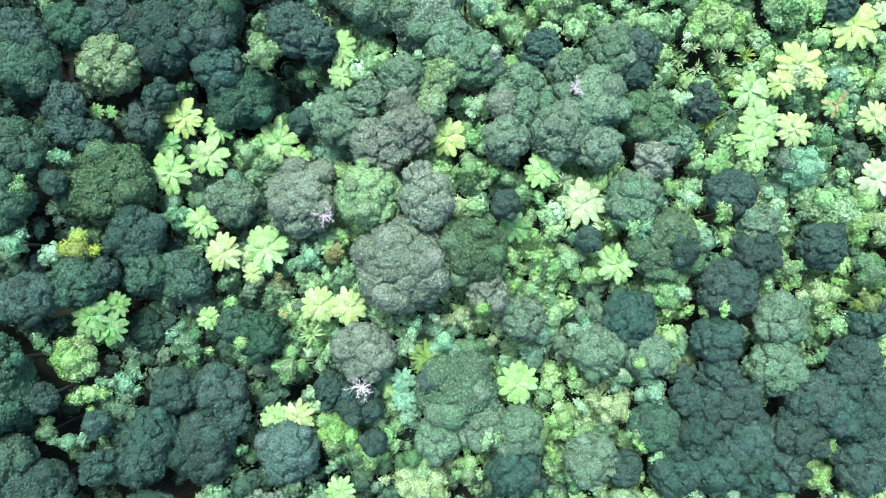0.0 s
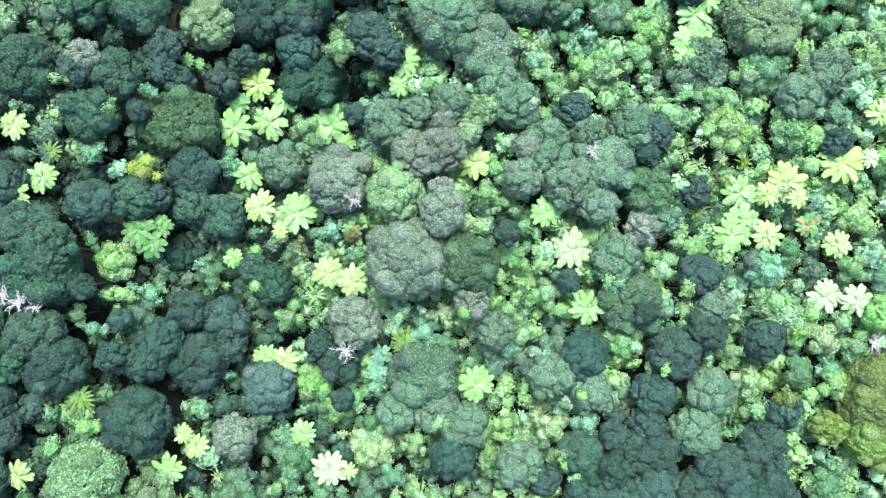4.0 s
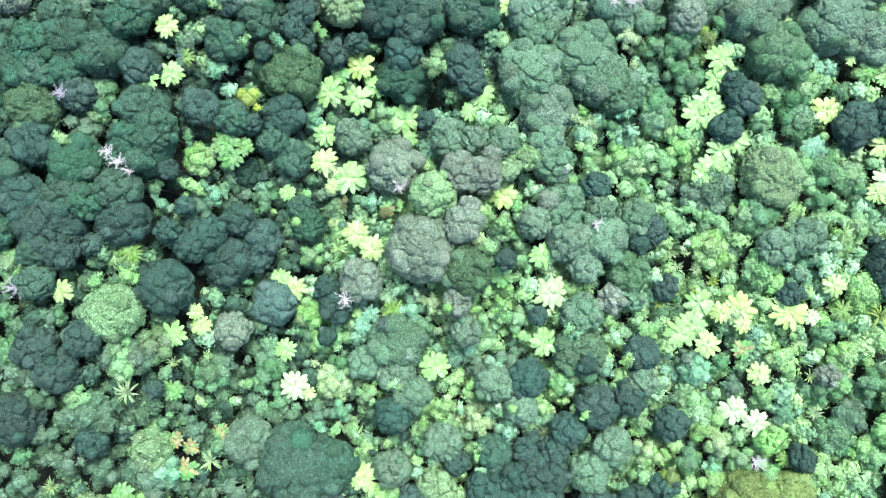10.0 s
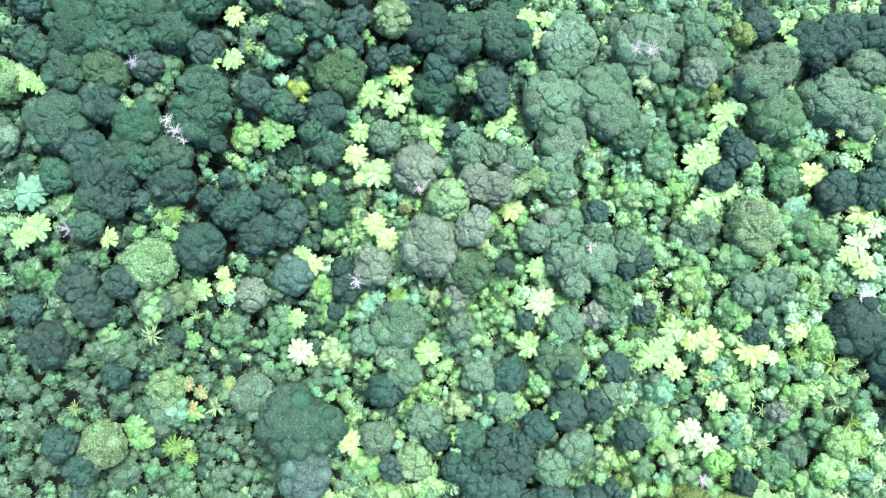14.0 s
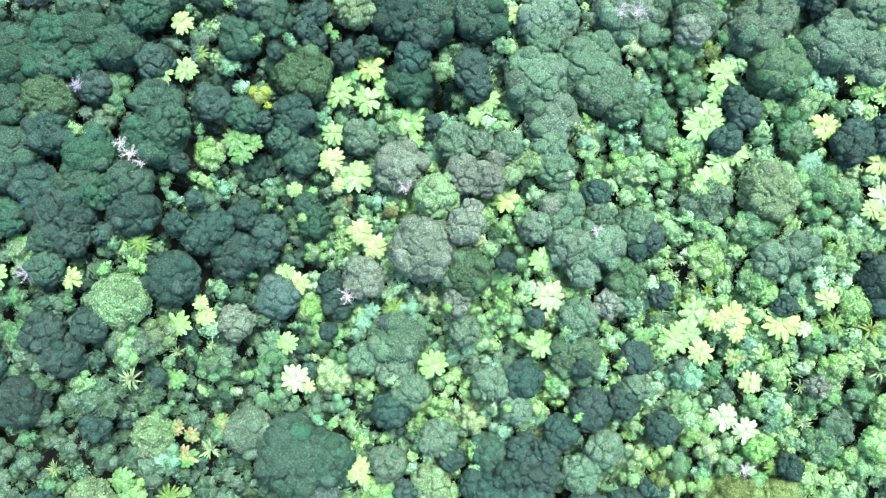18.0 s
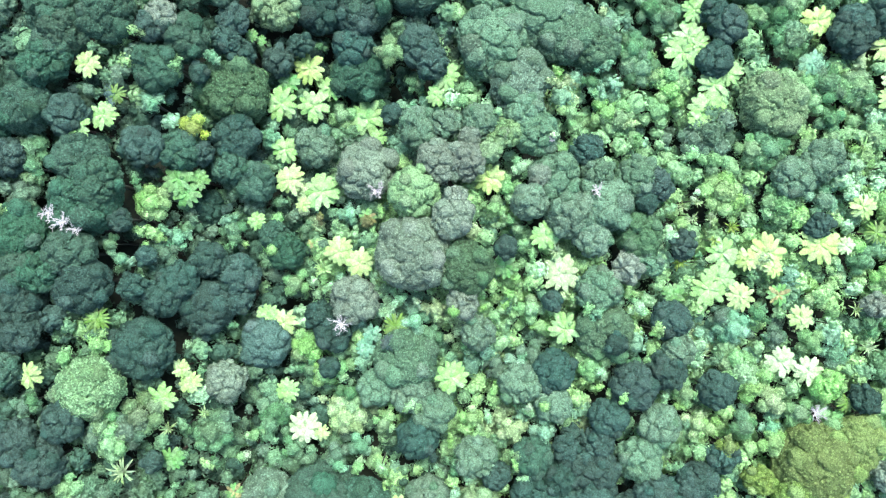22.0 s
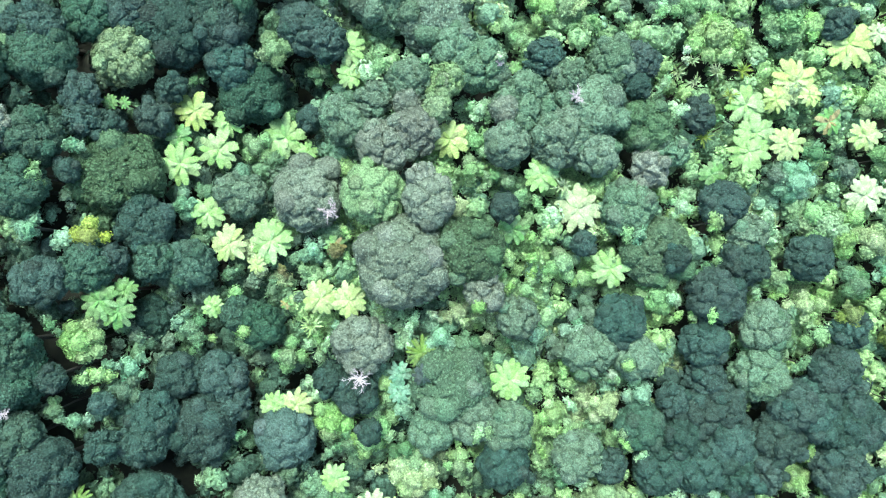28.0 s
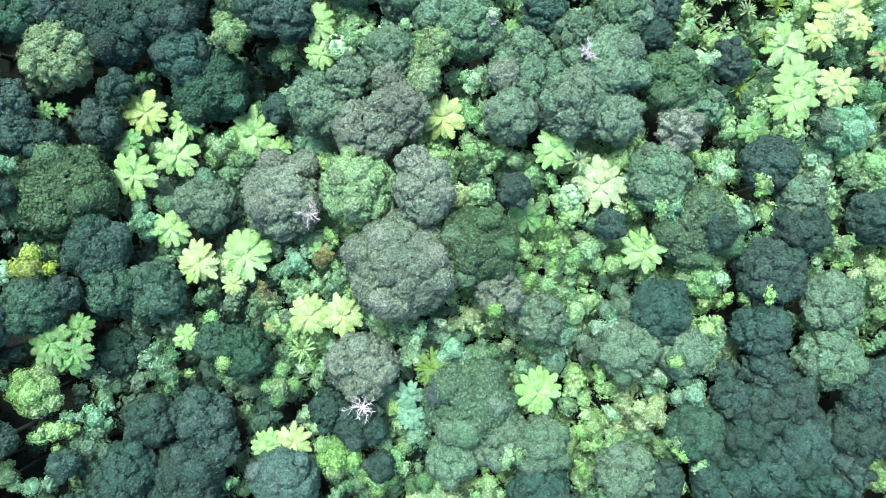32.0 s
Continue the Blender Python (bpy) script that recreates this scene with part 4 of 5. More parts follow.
shrub(-24.12, -62.87, 1.26, "mid", 7.6)
shrub(6.49, -29.51, 1.37, "lime", 7.6)
shrub(5.30, 8.01, 1.30, "light", 7.6)
shrub(22.99, 6.80, 1.34, "lime", 7.6)
shrub(9.43, -0.24, 1.31, "lime", 7.6)
shrub(-28.84, -9.49, 1.27, "teal", 7.6)
shrub(-20.11, -25.65, 1.25, "mid", 7.6)
shrub(-18.81, -32.39, 1.24, "mid", 7.6)
shrub(-30.00, 18.93, 1.21, "mid", 8.8)
shrub(29.44, 14.42, 1.25, "mid", 7.6)
shrub(-23.82, 0.48, 1.22, "mid", 7.6)
shrub(-11.09, -2.25, 1.22, "light", 7.6)
shrub(7.70, 5.88, 1.19, "light", 7.6)
shrub(28.03, 4.31, 1.20, "lime", 9.2)
shrub(35.71, -2.95, 1.24, "lime", 7.6)
shrub(-24.06, -10.16, 1.20, "mid", 7.6)
shrub(-19.85, -19.17, 1.21, "mid", 7.6)
shrub(8.07, -8.86, 1.21, "light", 7.6)
shrub(39.29, -19.32, 1.24, "lime", 7.6)
shrub(-26.27, 17.00, 1.14, "mid", 7.5)
shrub(9.36, -2.01, 1.09, "lime", 7.5)
shrub(-2.28, -6.73, 1.09, "pale", 7.5)
shrub(6.03, -1.57, 1.08, "light", 7.5)
shrub(9.72, 5.29, 1.09, "light", 7.5)
shrub(27.56, -5.20, 1.08, "lime", 9.7)
shrub(33.00, -2.80, 1.12, "pale", 7.5)
shrub(-31.61, -14.59, 1.02, "lime", 7.5)
shrub(5.51, -17.78, 1.08, "light", 9.8)
shrub(-10.64, -21.05, 1.12, "mid", 7.5)
shrub(13.14, -11.51, 1.11, "lime", 7.5)
shrub(-12.01, -9.44, 1.11, "light", 7.5)
shrub(15.58, -15.04, 1.11, "cream", 7.5)
shrub(22.01, -20.78, 1.13, "lime", 7.5)
shrub(-42.85, 7.26, 1.17, "lime", 9.3)
shrub(1.15, 47.61, 1.10, "mint", 7.5)
shrub(-13.86, -35.53, 1.09, "mid", 7.5)
shrub(4.22, 6.79, 0.97, "light", 7.5)
shrub(-9.43, -0.79, 1.00, "light", 7.5)
shrub(7.24, -3.15, 0.98, "lime", 7.5)
shrub(24.75, -5.74, 1.01, "lime", 7.5)
shrub(26.58, -5.84, 1.01, "lime", 7.5)
shrub(27.27, -0.68, 1.01, "mid", 7.5)
shrub(11.27, -20.12, 1.01, "lime", 7.5)
shrub(19.63, -18.77, 0.98, "lime", 8.9)
shrub(47.63, 14.88, 1.01, "pale", 7.5)
shrub(-10.77, 29.46, 0.92, "light", 7.4)
shrub(-20.86, -4.86, 0.89, "light", 7.4)
shrub(3.86, -4.90, 0.81, "lime", 10.7)
shrub(29.13, 0.00, 0.89, "light", 7.4)
shrub(-12.46, 15.92, 0.93, "mint", 7.4)
shrub(-13.35, 11.78, 0.94, "teal", 7.4)
shrub(-30.38, 10.58, 0.83, "light", 7.4)
shrub(6.53, 7.45, 0.81, "light", 7.4)
shrub(-8.59, -4.42, 0.83, "lime", 7.4)
shrub(12.80, -20.73, 0.84, "teal", 7.4)
shrub(19.36, -10.47, 0.80, "lime", 9.6)
shrub(19.83, -22.22, 0.84, "lime", 7.4)
shrub(-11.39, -33.98, 0.82, "light", 7.4)
shrub(-16.43, 14.28, 0.83, "mid", 7.4)
shrub(-6.67, 18.74, 0.78, "pale", 7.4)
shrub(24.86, 14.32, 0.79, "pale", 7.4)
shrub(-3.54, -6.42, 0.77, "pale", 7.4)
shrub(24.66, -4.17, 0.78, "pale", 7.4)
shrub(22.92, -5.90, 0.78, "lime", 7.4)
shrub(37.01, -4.85, 0.79, "mint", 7.4)
shrub(18.62, -12.39, 0.78, "pale", 7.4)
shrub(-11.85, 12.78, 0.75, "mint", 11.8)
shrub(-20.31, -8.78, 0.73, "lime", 7.3)
shrub(45.09, 35.97, 0.74, "pale", 7.3)
shrub(-43.98, 14.37, 0.71, "teal", 9.0)
shrub(47.34, 12.80, 0.64, "pale", 7.3)
shrub(-2.10, 19.89, 0.61, "pale", 7.3)
shrub(10.10, 18.75, 0.56, "pale", 7.2)
shrub(26.71, -2.20, 0.56, "pale", 7.2)
shrub(-22.72, -9.57, 0.55, "lime", 7.3)
shrub(-44.88, 6.61, 1.62, "lime", 7.9)
shrub(-46.56, 3.56, 1.37, "mid", 7.8)
shrub(-37.50, 5.98, 1.25, "light", 10.0)
shrub(-35.20, 8.99, 1.42, "mint", 9.5)
shrub(-38.90, 0.95, 1.65, "mint", 7.9)
shrub(-44.89, -1.10, 1.49, "teal", 7.9)
shrub(-42.72, -0.38, 1.37, "blue", 7.8)
shrub(-45.12, -11.30, 1.50, "mid", 10.0)
shrub(-17.68, 20.07, 2.17, "olive", 10.4)
shrub(-20.05, 10.53, 1.99, "light", 8.1)
shrub(-26.26, 4.06, 1.64, "mint", 7.9)
shrub(-12.92, -0.07, 1.64, "mint", 7.9)
shrub(-15.96, -2.54, 0.96, "rust", 7.6)
shrub(-10.49, -0.16, 0.88, "rust", 8.6)
shrub(-9.44, 1.75, 1.07, "lime", 9.0)
shrub(-18.26, -2.43, 0.82, "cream", 7.6)
shrub(-12.73, 19.57, 1.53, "light", 7.9)
shrub(-25.75, -7.69, 1.34, "mint", 7.8)
shrub(-30.91, -11.84, 1.16, "mint", 7.7)
shrub(2.38, 25.40, 1.20, "cream", 10.0)
shrub(-6.64, 18.01, 0.85, "light", 11.0)
shrub(-2.09, 18.75, 0.59, "pale", 11.0)
shrub(-0.18, 16.97, 1.71, "olive", 10.4)
shrub(5.23, 19.33, 0.59, "white", 10.8)
shrub(7.58, 22.19, 1.37, "light", 7.8)
shrub(3.66, 14.70, 1.63, "pale", 7.9)
shrub(3.18, 11.45, 1.89, "light", 8.0)
shrub(9.44, 34.52, 2.35, "mid", 8.3)
shrub(6.80, 28.30, 1.51, "mid", 7.9)
shrub(8.77, 27.32, 1.10, "mint", 7.7)
shrub(11.78, 25.64, 2.61, "light", 8.4)
shrub(13.27, 25.53, 1.09, "cream", 8.6)
shrub(15.46, 24.09, 1.37, "light", 7.8)
shrub(13.42, 32.59, 1.66, "lime", 7.9)
shrub(22.55, 18.35, 1.24, "pale", 7.8)
shrub(23.98, 15.18, 1.16, "pale", 8.8)
shrub(25.01, 22.12, 0.55, "white", 7.4)
shrub(25.05, 21.00, 0.55, "white", 7.4)
shrub(32.15, 21.14, 0.55, "white", 7.4)
shrub(21.53, 27.77, 2.07, "teal", 8.1)
shrub(25.02, 26.65, 2.07, "light", 8.1)
shrub(21.82, 25.47, 1.23, "light", 8.6)
shrub(28.01, 23.46, 3.04, "lime", 8.6)
shrub(35.39, 25.60, 2.90, "light", 8.5)
shrub(31.36, 43.60, 1.66, "mint", 7.9)
shrub(30.99, 40.71, 2.21, "light", 8.2)
shrub(35.99, 38.00, 2.07, "mid", 8.1)
shrub(35.09, 33.02, 1.72, "light", 8.0)
shrub(33.20, 28.24, 1.50, "teal", 8.8)
shrub(41.59, 34.49, 1.73, "pale", 8.0)
shrub(39.00, 42.38, 1.73, "mid", 8.0)
shrub(46.26, 25.12, 1.66, "lime", 7.9)
shrub(36.30, 18.42, 1.66, "cream", 7.9)
shrub(-19.08, -8.39, 0.80, "lime", 10.0)
shrub(-15.12, -11.15, 1.92, "light", 8.1)
shrub(-11.18, -9.75, 0.96, "pale", 7.6)
shrub(-30.76, -26.32, 1.73, "lime", 8.8)
shrub(-33.55, -29.67, 1.56, "light", 7.9)
shrub(-34.67, -35.60, 1.50, "mid", 7.9)
shrub(-10.34, -17.62, 2.33, "lime", 8.2)
shrub(-5.33, -18.04, 2.06, "light", 8.1)
shrub(-1.89, -23.37, 2.48, "cream", 8.3)
shrub(-11.05, -30.21, 1.50, "light", 8.8)
shrub(-10.23, -26.75, 2.63, "mid", 8.4)
shrub(-10.99, -33.46, 0.69, "white", 7.5)
shrub(4.95, -26.72, 1.36, "light", 8.8)
shrub(2.79, -22.07, 1.65, "light", 7.9)
shrub(1.39, -25.66, 1.93, "mint", 8.1)
shrub(-0.01, -29.25, 1.51, "mint", 7.9)
shrub(-2.82, -7.47, 1.15, "pale", 7.7)
shrub(-0.36, -6.34, 0.94, "white", 7.6)
shrub(4.47, -17.98, 1.20, "light", 10.2)
shrub(-26.50, -34.89, 2.14, "light", 8.2)
shrub(-23.48, -32.67, 2.69, "olive", 8.4)
shrub(-14.55, -35.92, 1.22, "lime", 7.7)
shrub(8.67, -3.45, 1.68, "light", 8.0)
shrub(12.66, -0.62, 2.03, "light", 8.1)
shrub(9.19, 1.95, 1.21, "lime", 7.7)
shrub(15.46, 2.45, 1.23, "cream", 7.8)
shrub(17.86, -0.26, 1.23, "light", 7.8)
shrub(20.01, 2.59, 1.34, "mint", 9.6)
shrub(24.79, 5.79, 1.65, "pale", 7.9)
shrub(22.33, 6.65, 1.01, "lime", 9.0)
shrub(27.20, 4.11, 1.20, "lime", 9.9)
shrub(36.74, 8.78, 2.35, "mint", 8.3)
shrub(22.69, -3.40, 2.33, "light", 8.2)
shrub(23.79, -3.63, 0.68, "pale", 8.8)
shrub(14.39, -7.73, 1.91, "mint", 8.1)
shrub(12.20, -16.21, 1.64, "lime", 7.9)
shrub(13.92, -15.05, 1.09, "pale", 7.7)
shrub(17.46, -15.40, 2.05, "cream", 8.1)
shrub(17.52, -11.51, 0.60, "white", 9.6)
shrub(21.03, -13.61, 1.90, "mint", 8.8)
shrub(19.33, -17.67, 1.22, "light", 8.8)
shrub(21.24, -19.89, 0.95, "pale", 8.8)
shrub(15.44, -20.35, 1.48, "olive", 9.2)
shrub(35.09, -1.36, 1.79, "light", 8.0)
shrub(38.33, -4.15, 1.94, "cream", 8.1)
shrub(40.03, -7.16, 1.94, "light", 8.1)
shrub(38.28, -10.16, 1.38, "mid", 7.8)
shrub(43.27, -5.77, 1.66, "gold", 7.9)
shrub(40.35, 4.29, 2.77, "light", 8.4)
shrub(45.62, 2.81, 2.22, "cream", 8.2)
shrub(50.96, 7.51, 1.66, "lime", 7.9)
shrub(46.41, 11.57, 2.07, "light", 8.1)
shrub(49.92, 11.59, 2.07, "mint", 8.1)
shrub(43.88, -1.77, 2.08, "mid", 8.1)
shrub(47.01, -0.36, 1.66, "mint", 7.9)
shrub(9.71, 46.18, 1.96, "gold", 8.1)
shrub(6.07, 36.17, 1.39, "mint", 7.8)
shrub(0.97, 38.47, 1.60, "cream", 9.8)
shrub(37.30, 43.19, 2.62, "light", 8.4)
shrub(24.59, 48.75, 2.95, "light", 8.5)
shrub(20.92, 45.34, 2.29, "light", 8.2)
shrub(7.06, 44.93, 2.46, "mid", 8.3)
shrub(9.15, 40.16, 2.29, "mid", 8.2)
shrub(7.67, 27.13, 1.06, "pale", 7.7)
shrub(10.20, 25.58, 2.28, "lime", 8.2)
shrub(22.12, 26.56, 1.39, "pale", 7.8)
shrub(30.60, 30.99, 2.94, "mid", 8.5)
shrub(30.11, 56.00, 1.97, "lime", 8.1)
shrub(-15.73, -44.13, 3.27, "olive", 8.8)
shrub(-12.96, -46.00, 2.85, "mint", 8.5)
shrub(-26.77, -42.98, 1.88, "light", 8.0)
shrub(-12.83, -51.39, 1.88, "lime", 8.0)
shrub(12.95, -31.89, 2.30, "lime", 8.2)
shrub(-15.90, -32.26, 2.73, "mid", 8.4)
shrub(-25.06, -36.43, 2.43, "light", 8.3)
shrub(-30.04, -45.91, 2.10, "teal", 8.1)
shrub(-1.72, -21.81, 1.63, "light", 7.9)
shrub(-6.83, -19.78, 2.04, "lime", 8.1)
tree_fern(-48.50, -36.55, 2.69, "mint", 7.6)
tree_fern(21.55, 31.93, 2.67, "fern", 7.6)
tree_fern(41.69, 23.28, 2.66, "yellow", 7.6)
tree_fern(36.36, 19.25, 2.41, "yellow", 7.6)
tree_fern(13.85, 5.01, 2.35, "white", 7.6)
tree_fern(-44.25, -39.46, 2.20, "fern", 7.6)
tree_fern(14.31, -31.52, 2.41, "mid", 7.6)
tree_fern(-17.04, 11.80, 2.47, "fern", 7.6)
tree_fern(31.77, 11.71, 2.30, "fern", 7.6)
tree_fern(-17.38, 0.65, 2.28, "fern", 7.6)
tree_fern(-26.96, 8.16, 2.23, "fern", 7.6)
tree_fern(12.95, 45.03, 2.22, "fern", 7.6)
tree_fern(15.37, 37.14, 2.23, "fern", 7.6)
tree_fern(9.47, -31.11, 2.22, "pale", 7.6)
tree_fern(-23.54, 9.99, 2.17, "fern", 7.6)
tree_fern(-5.89, -26.78, 2.13, "white", 7.6)
tree_fern(20.71, 35.24, 2.14, "fern", 7.6)
tree_fern(38.00, 49.47, 2.13, "yellow", 7.6)
tree_fern(41.24, 45.81, 2.13, "white", 7.6)
tree_fern(44.52, 44.31, 2.13, "pale", 7.6)
tree_fern(63.21, 24.82, 2.13, "lime", 7.6)
tree_fern(0.61, 11.44, 2.01, "yellow", 7.6)
tree_fern(31.32, 16.63, 2.09, "fern", 7.6)
tree_fern(17.56, -0.94, 2.05, "fern", 7.6)
tree_fern(-32.35, -5.70, 1.91, "mid", 7.6)
tree_fern(7.65, -12.75, 2.05, "fern", 7.6)
tree_fern(28.86, 48.52, 2.05, "yellow", 7.6)
tree_fern(-26.12, 13.89, 2.05, "yellow", 7.6)
tree_fern(-21.58, 0.10, 1.95, "pale", 7.6)
tree_fern(-61.40, -25.16, 1.79, "fern", 7.6)
tree_fern(15.08, 39.19, 1.96, "fern", 7.6)
tree_fern(-22.33, -29.89, 1.86, "fern", 7.6)
tree_fern(-14.76, -50.78, 1.86, "mid", 7.6)
tree_fern(-8.64, -50.04, 1.92, "lime", 7.6)
tree_fern(44.11, 7.64, 1.96, "white", 7.6)
tree_fern(47.68, 8.19, 1.96, "white", 7.6)
tree_fern(9.97, 8.30, 1.85, "fern", 7.6)
tree_fern(32.43, 13.68, 1.92, "fern", 7.6)
tree_fern(-23.77, 3.32, 1.90, "fern", 7.6)
tree_fern(-11.99, -5.03, 1.89, "pale", 7.6)
tree_fern(-9.01, -5.15, 1.88, "pale", 7.6)
tree_fern(-10.25, 20.84, 1.86, "fern", 7.6)
tree_fern(35.68, 12.69, 1.86, "pale", 7.6)
tree_fern(-30.76, -6.82, 1.72, "mid", 7.6)
tree_fern(-1.35, -10.14, 1.76, "lime", 7.6)
tree_fern(-46.15, 1.56, 1.63, "pale", 7.6)
tree_fern(-42.13, -2.80, 1.64, "fern", 7.6)
tree_fern(-18.21, 33.14, 1.75, "fern", 8.9)
tree_fern(14.18, 42.39, 1.78, "fern", 7.6)
tree_fern(16.45, 38.76, 1.78, "fern", 7.6)
tree_fern(30.17, 56.23, 1.78, "mid", 7.6)
tree_fern(-44.54, -41.93, 1.63, "fern", 7.6)
tree_fern(-32.33, -23.99, 1.64, "lime", 7.6)
tree_fern(-10.47, -44.33, 1.75, "rust", 7.6)
tree_fern(-12.85, -52.02, 1.70, "mid", 7.6)
tree_fern(21.61, 37.29, 1.78, "fern", 7.6)
tree_fern(30.64, 43.15, 1.78, "mint", 7.6)
tree_fern(44.62, 29.97, 1.78, "pale", 7.6)
tree_fern(43.58, 13.75, 1.77, "pale", 7.6)
tree_fern(-22.82, 12.99, 1.74, "fern", 7.6)
tree_fern(-14.09, -16.07, 1.68, "pale", 7.6)
tree_fern(-43.54, -5.18, 1.54, "fern", 8.4)
tree_fern(-36.15, -33.19, 1.56, "pale", 7.6)
tree_fern(7.23, 2.62, 1.57, "mid", 7.6)
tree_fern(-58.47, -25.02, 1.47, "fern", 7.6)
tree_fern(9.94, 61.21, 1.60, "fern", 7.6)
tree_fern(-9.91, -23.57, 1.60, "fern", 7.6)
tree_fern(-18.20, -36.27, 1.54, "mid", 7.6)
tree_fern(41.27, 43.49, 1.60, "pale", 7.6)
tree_fern(41.24, 49.32, 1.59, "white", 7.6)
tree_fern(47.50, 27.73, 1.60, "lime", 7.6)
tree_fern(34.42, 17.32, 1.54, "yellow", 7.6)
tree_fern(-16.28, -16.22, 1.52, "fern", 7.6)
tree_fern(-20.57, -27.19, 1.46, "pale", 7.6)
tree_fern(39.78, 14.99, 1.47, "rust", 7.6)
tree_fern(-9.92, 18.03, 1.43, "fern", 7.6)
tree_fern(-30.42, -4.72, 1.33, "mid", 7.6)
tree_fern(-14.72, 32.86, 1.42, "pale", 7.6)
tree_fern(-16.35, 35.71, 1.42, "fern", 7.6)
tree_fern(-27.26, 10.99, 1.37, "mid", 7.6)
tree_fern(27.86, 9.16, 1.36, "mid", 7.6)
tree_fern(-41.98, -0.04, 1.23, "lime", 7.6)
tree_fern(-60.06, -26.56, 1.22, "fern", 7.6)
tree_fern(32.54, 56.77, 1.33, "fern", 7.6)
tree_fern(-5.74, -50.08, 1.32, "lime", 7.6)
tree_fern(20.94, 30.15, 1.33, "fern", 7.6)
tree_fern(-22.74, -6.22, 1.23, "fern", 7.6)
tree_fern(-3.63, -12.38, 1.24, "mint", 7.6)
tree_fern(-3.59, -14.24, 1.24, "mint", 7.6)
tree_fern(11.85, 59.57, 1.23, "fern", 8.7)
tree_fern(-22.13, -26.04, 1.20, "pale", 7.6)
tree_fern(-14.05, -41.70, 1.21, "rust", 7.6)
tree_fern(-11.80, -41.56, 1.22, "rust", 7.6)
tree_fern(-10.08, -37.92, 1.24, "rust", 7.6)
tree_fern(44.71, 24.45, 1.24, "white", 7.6)
tree_fern(53.77, 6.74, 1.24, "lime", 7.6)
tree_fern(37.78, 17.73, 1.20, "yellow", 7.6)
tree_fern(-10.66, 0.30, 1.18, "rust", 7.6)
tree_fern(-14.48, 10.19, 1.13, "fern", 7.6)
tree_fern(-1.29, -12.16, 1.05, "dark", 9.1)
tree_fern(-3.66, -26.36, 1.06, "pale", 7.6)
tree_fern(-18.61, -1.87, 0.98, "pale", 7.6)
tree_fern(-33.36, 13.84, 0.90, "mid", 7.6)
tree_fern(24.47, 52.45, 0.89, "mint", 7.6)
tree_fern(27.19, 55.92, 0.89, "pale", 7.6)
tree_fern(7.02, 19.13, 0.75, "mid", 7.6)
tree_fern(-32.18, 13.90, 0.69, "mid", 7.6)
tree_fern(-15.44, -5.75, 0.60, "rust", 7.6)
flax_clump(-22.08, -39.01, 1.93, "white", 7.5)
flax_clump(-8.63, -41.78, 1.85, "white", 7.5)
flax_clump(51.92, 30.32, 1.86, "mid", 7.5)
flax_clump(56.65, 26.68, 1.68, "white", 7.5)
flax_clump(59.95, 26.35, 1.68, "mid", 7.5)
flax_clump(-21.97, -53.45, 1.38, "white", 7.5)
flax_clump(16.73, -32.81, 1.40, "white", 7.5)
flax_clump(-12.69, -7.84, 1.36, "light", 7.5)
flax_clump(-20.10, -32.92, 1.25, "white", 7.5)
flax_clump(19.74, -29.77, 1.31, "white", 7.5)
flax_clump(41.12, 36.84, 1.31, "light", 7.5)
flax_clump(53.16, 14.26, 1.31, "white", 7.5)
flax_clump(12.15, 7.12, 1.23, "white", 7.5)
flax_clump(28.09, 19.68, 1.15, "white", 7.5)
flax_clump(30.74, 20.08, 1.15, "mid", 7.5)
flax_clump(26.87, 12.91, 1.15, "mid", 7.5)
flax_clump(-17.49, -30.10, 1.09, "light", 7.5)
flax_clump(55.97, 32.56, 1.11, "white", 7.5)
flax_clump(49.46, 17.85, 1.12, "white", 7.5)
flax_clump(24.04, 19.53, 1.03, "white", 7.5)
flax_clump(25.89, 18.71, 1.03, "white", 7.5)
flax_clump(29.59, 17.54, 1.04, "mid", 7.5)
flax_clump(25.45, 20.80, 0.92, "white", 7.5)
flax_clump(47.24, -13.54, 1.02, "light", 7.5)
dead_tree(-40.94, -36.24, 1.46, "lilac", 8.4)
dead_tree(47.19, 41.08, 1.59, "blue", 8.4)
dead_tree(-1.82, 42.43, 1.45, "grey", 11.3)
dead_tree(-39.34, -15.23, 1.11, "white", 10.0)
dead_tree(-3.63, 41.20, 1.20, "white", 10.8)
dead_tree(-10.90, 3.76, 1.12, "grey", 10.8)
dead_tree(-7.42, -12.57, 1.30, "white", 10.8)
dead_tree(-49.93, -12.95, 0.95, "lilac", 10.7)
dead_tree(-41.42, -15.03, 0.95, "white", 9.6)
dead_tree(50.75, 4.00, 1.06, "white", 8.4)
dead_tree(-37.96, -15.34, 0.79, "white", 9.6)
dead_tree(12.75, 15.74, 0.81, "grey", 10.7)
dead_tree(5.22, 18.86, 0.46, "white", 10.9)

# ---------------------------------------------------------------- what each plant stands beside
BESIDE = {"fern": "beside a tree fern", "dead": "beside a dead tree", "flax": "beside spiky flax", "shrub": "among low leafy trees", "tree": "in closed canopy"}
for ob, x, y, r, kind, color in PLANTS:
    found = "tree"
    for _, px, py, pr, other, tone in PLANTS:
        away = math.hypot(px - x, py - y) - pr - r
        if other != kind and away < 0.6 and ("fern", "dead", "flax").count(other):
            found = other
            break
        if other == "shrub" and away < 0.2:
            found = "shrub"
    if kind == "fern" and found == "tree":
        ob["label"] += " under taller crowns"
    else:
        ob["label"] += " " + BESIDE[found]

# ---------------------------------------------------------------- what fills the gaps
rng = np.random.default_rng(11)


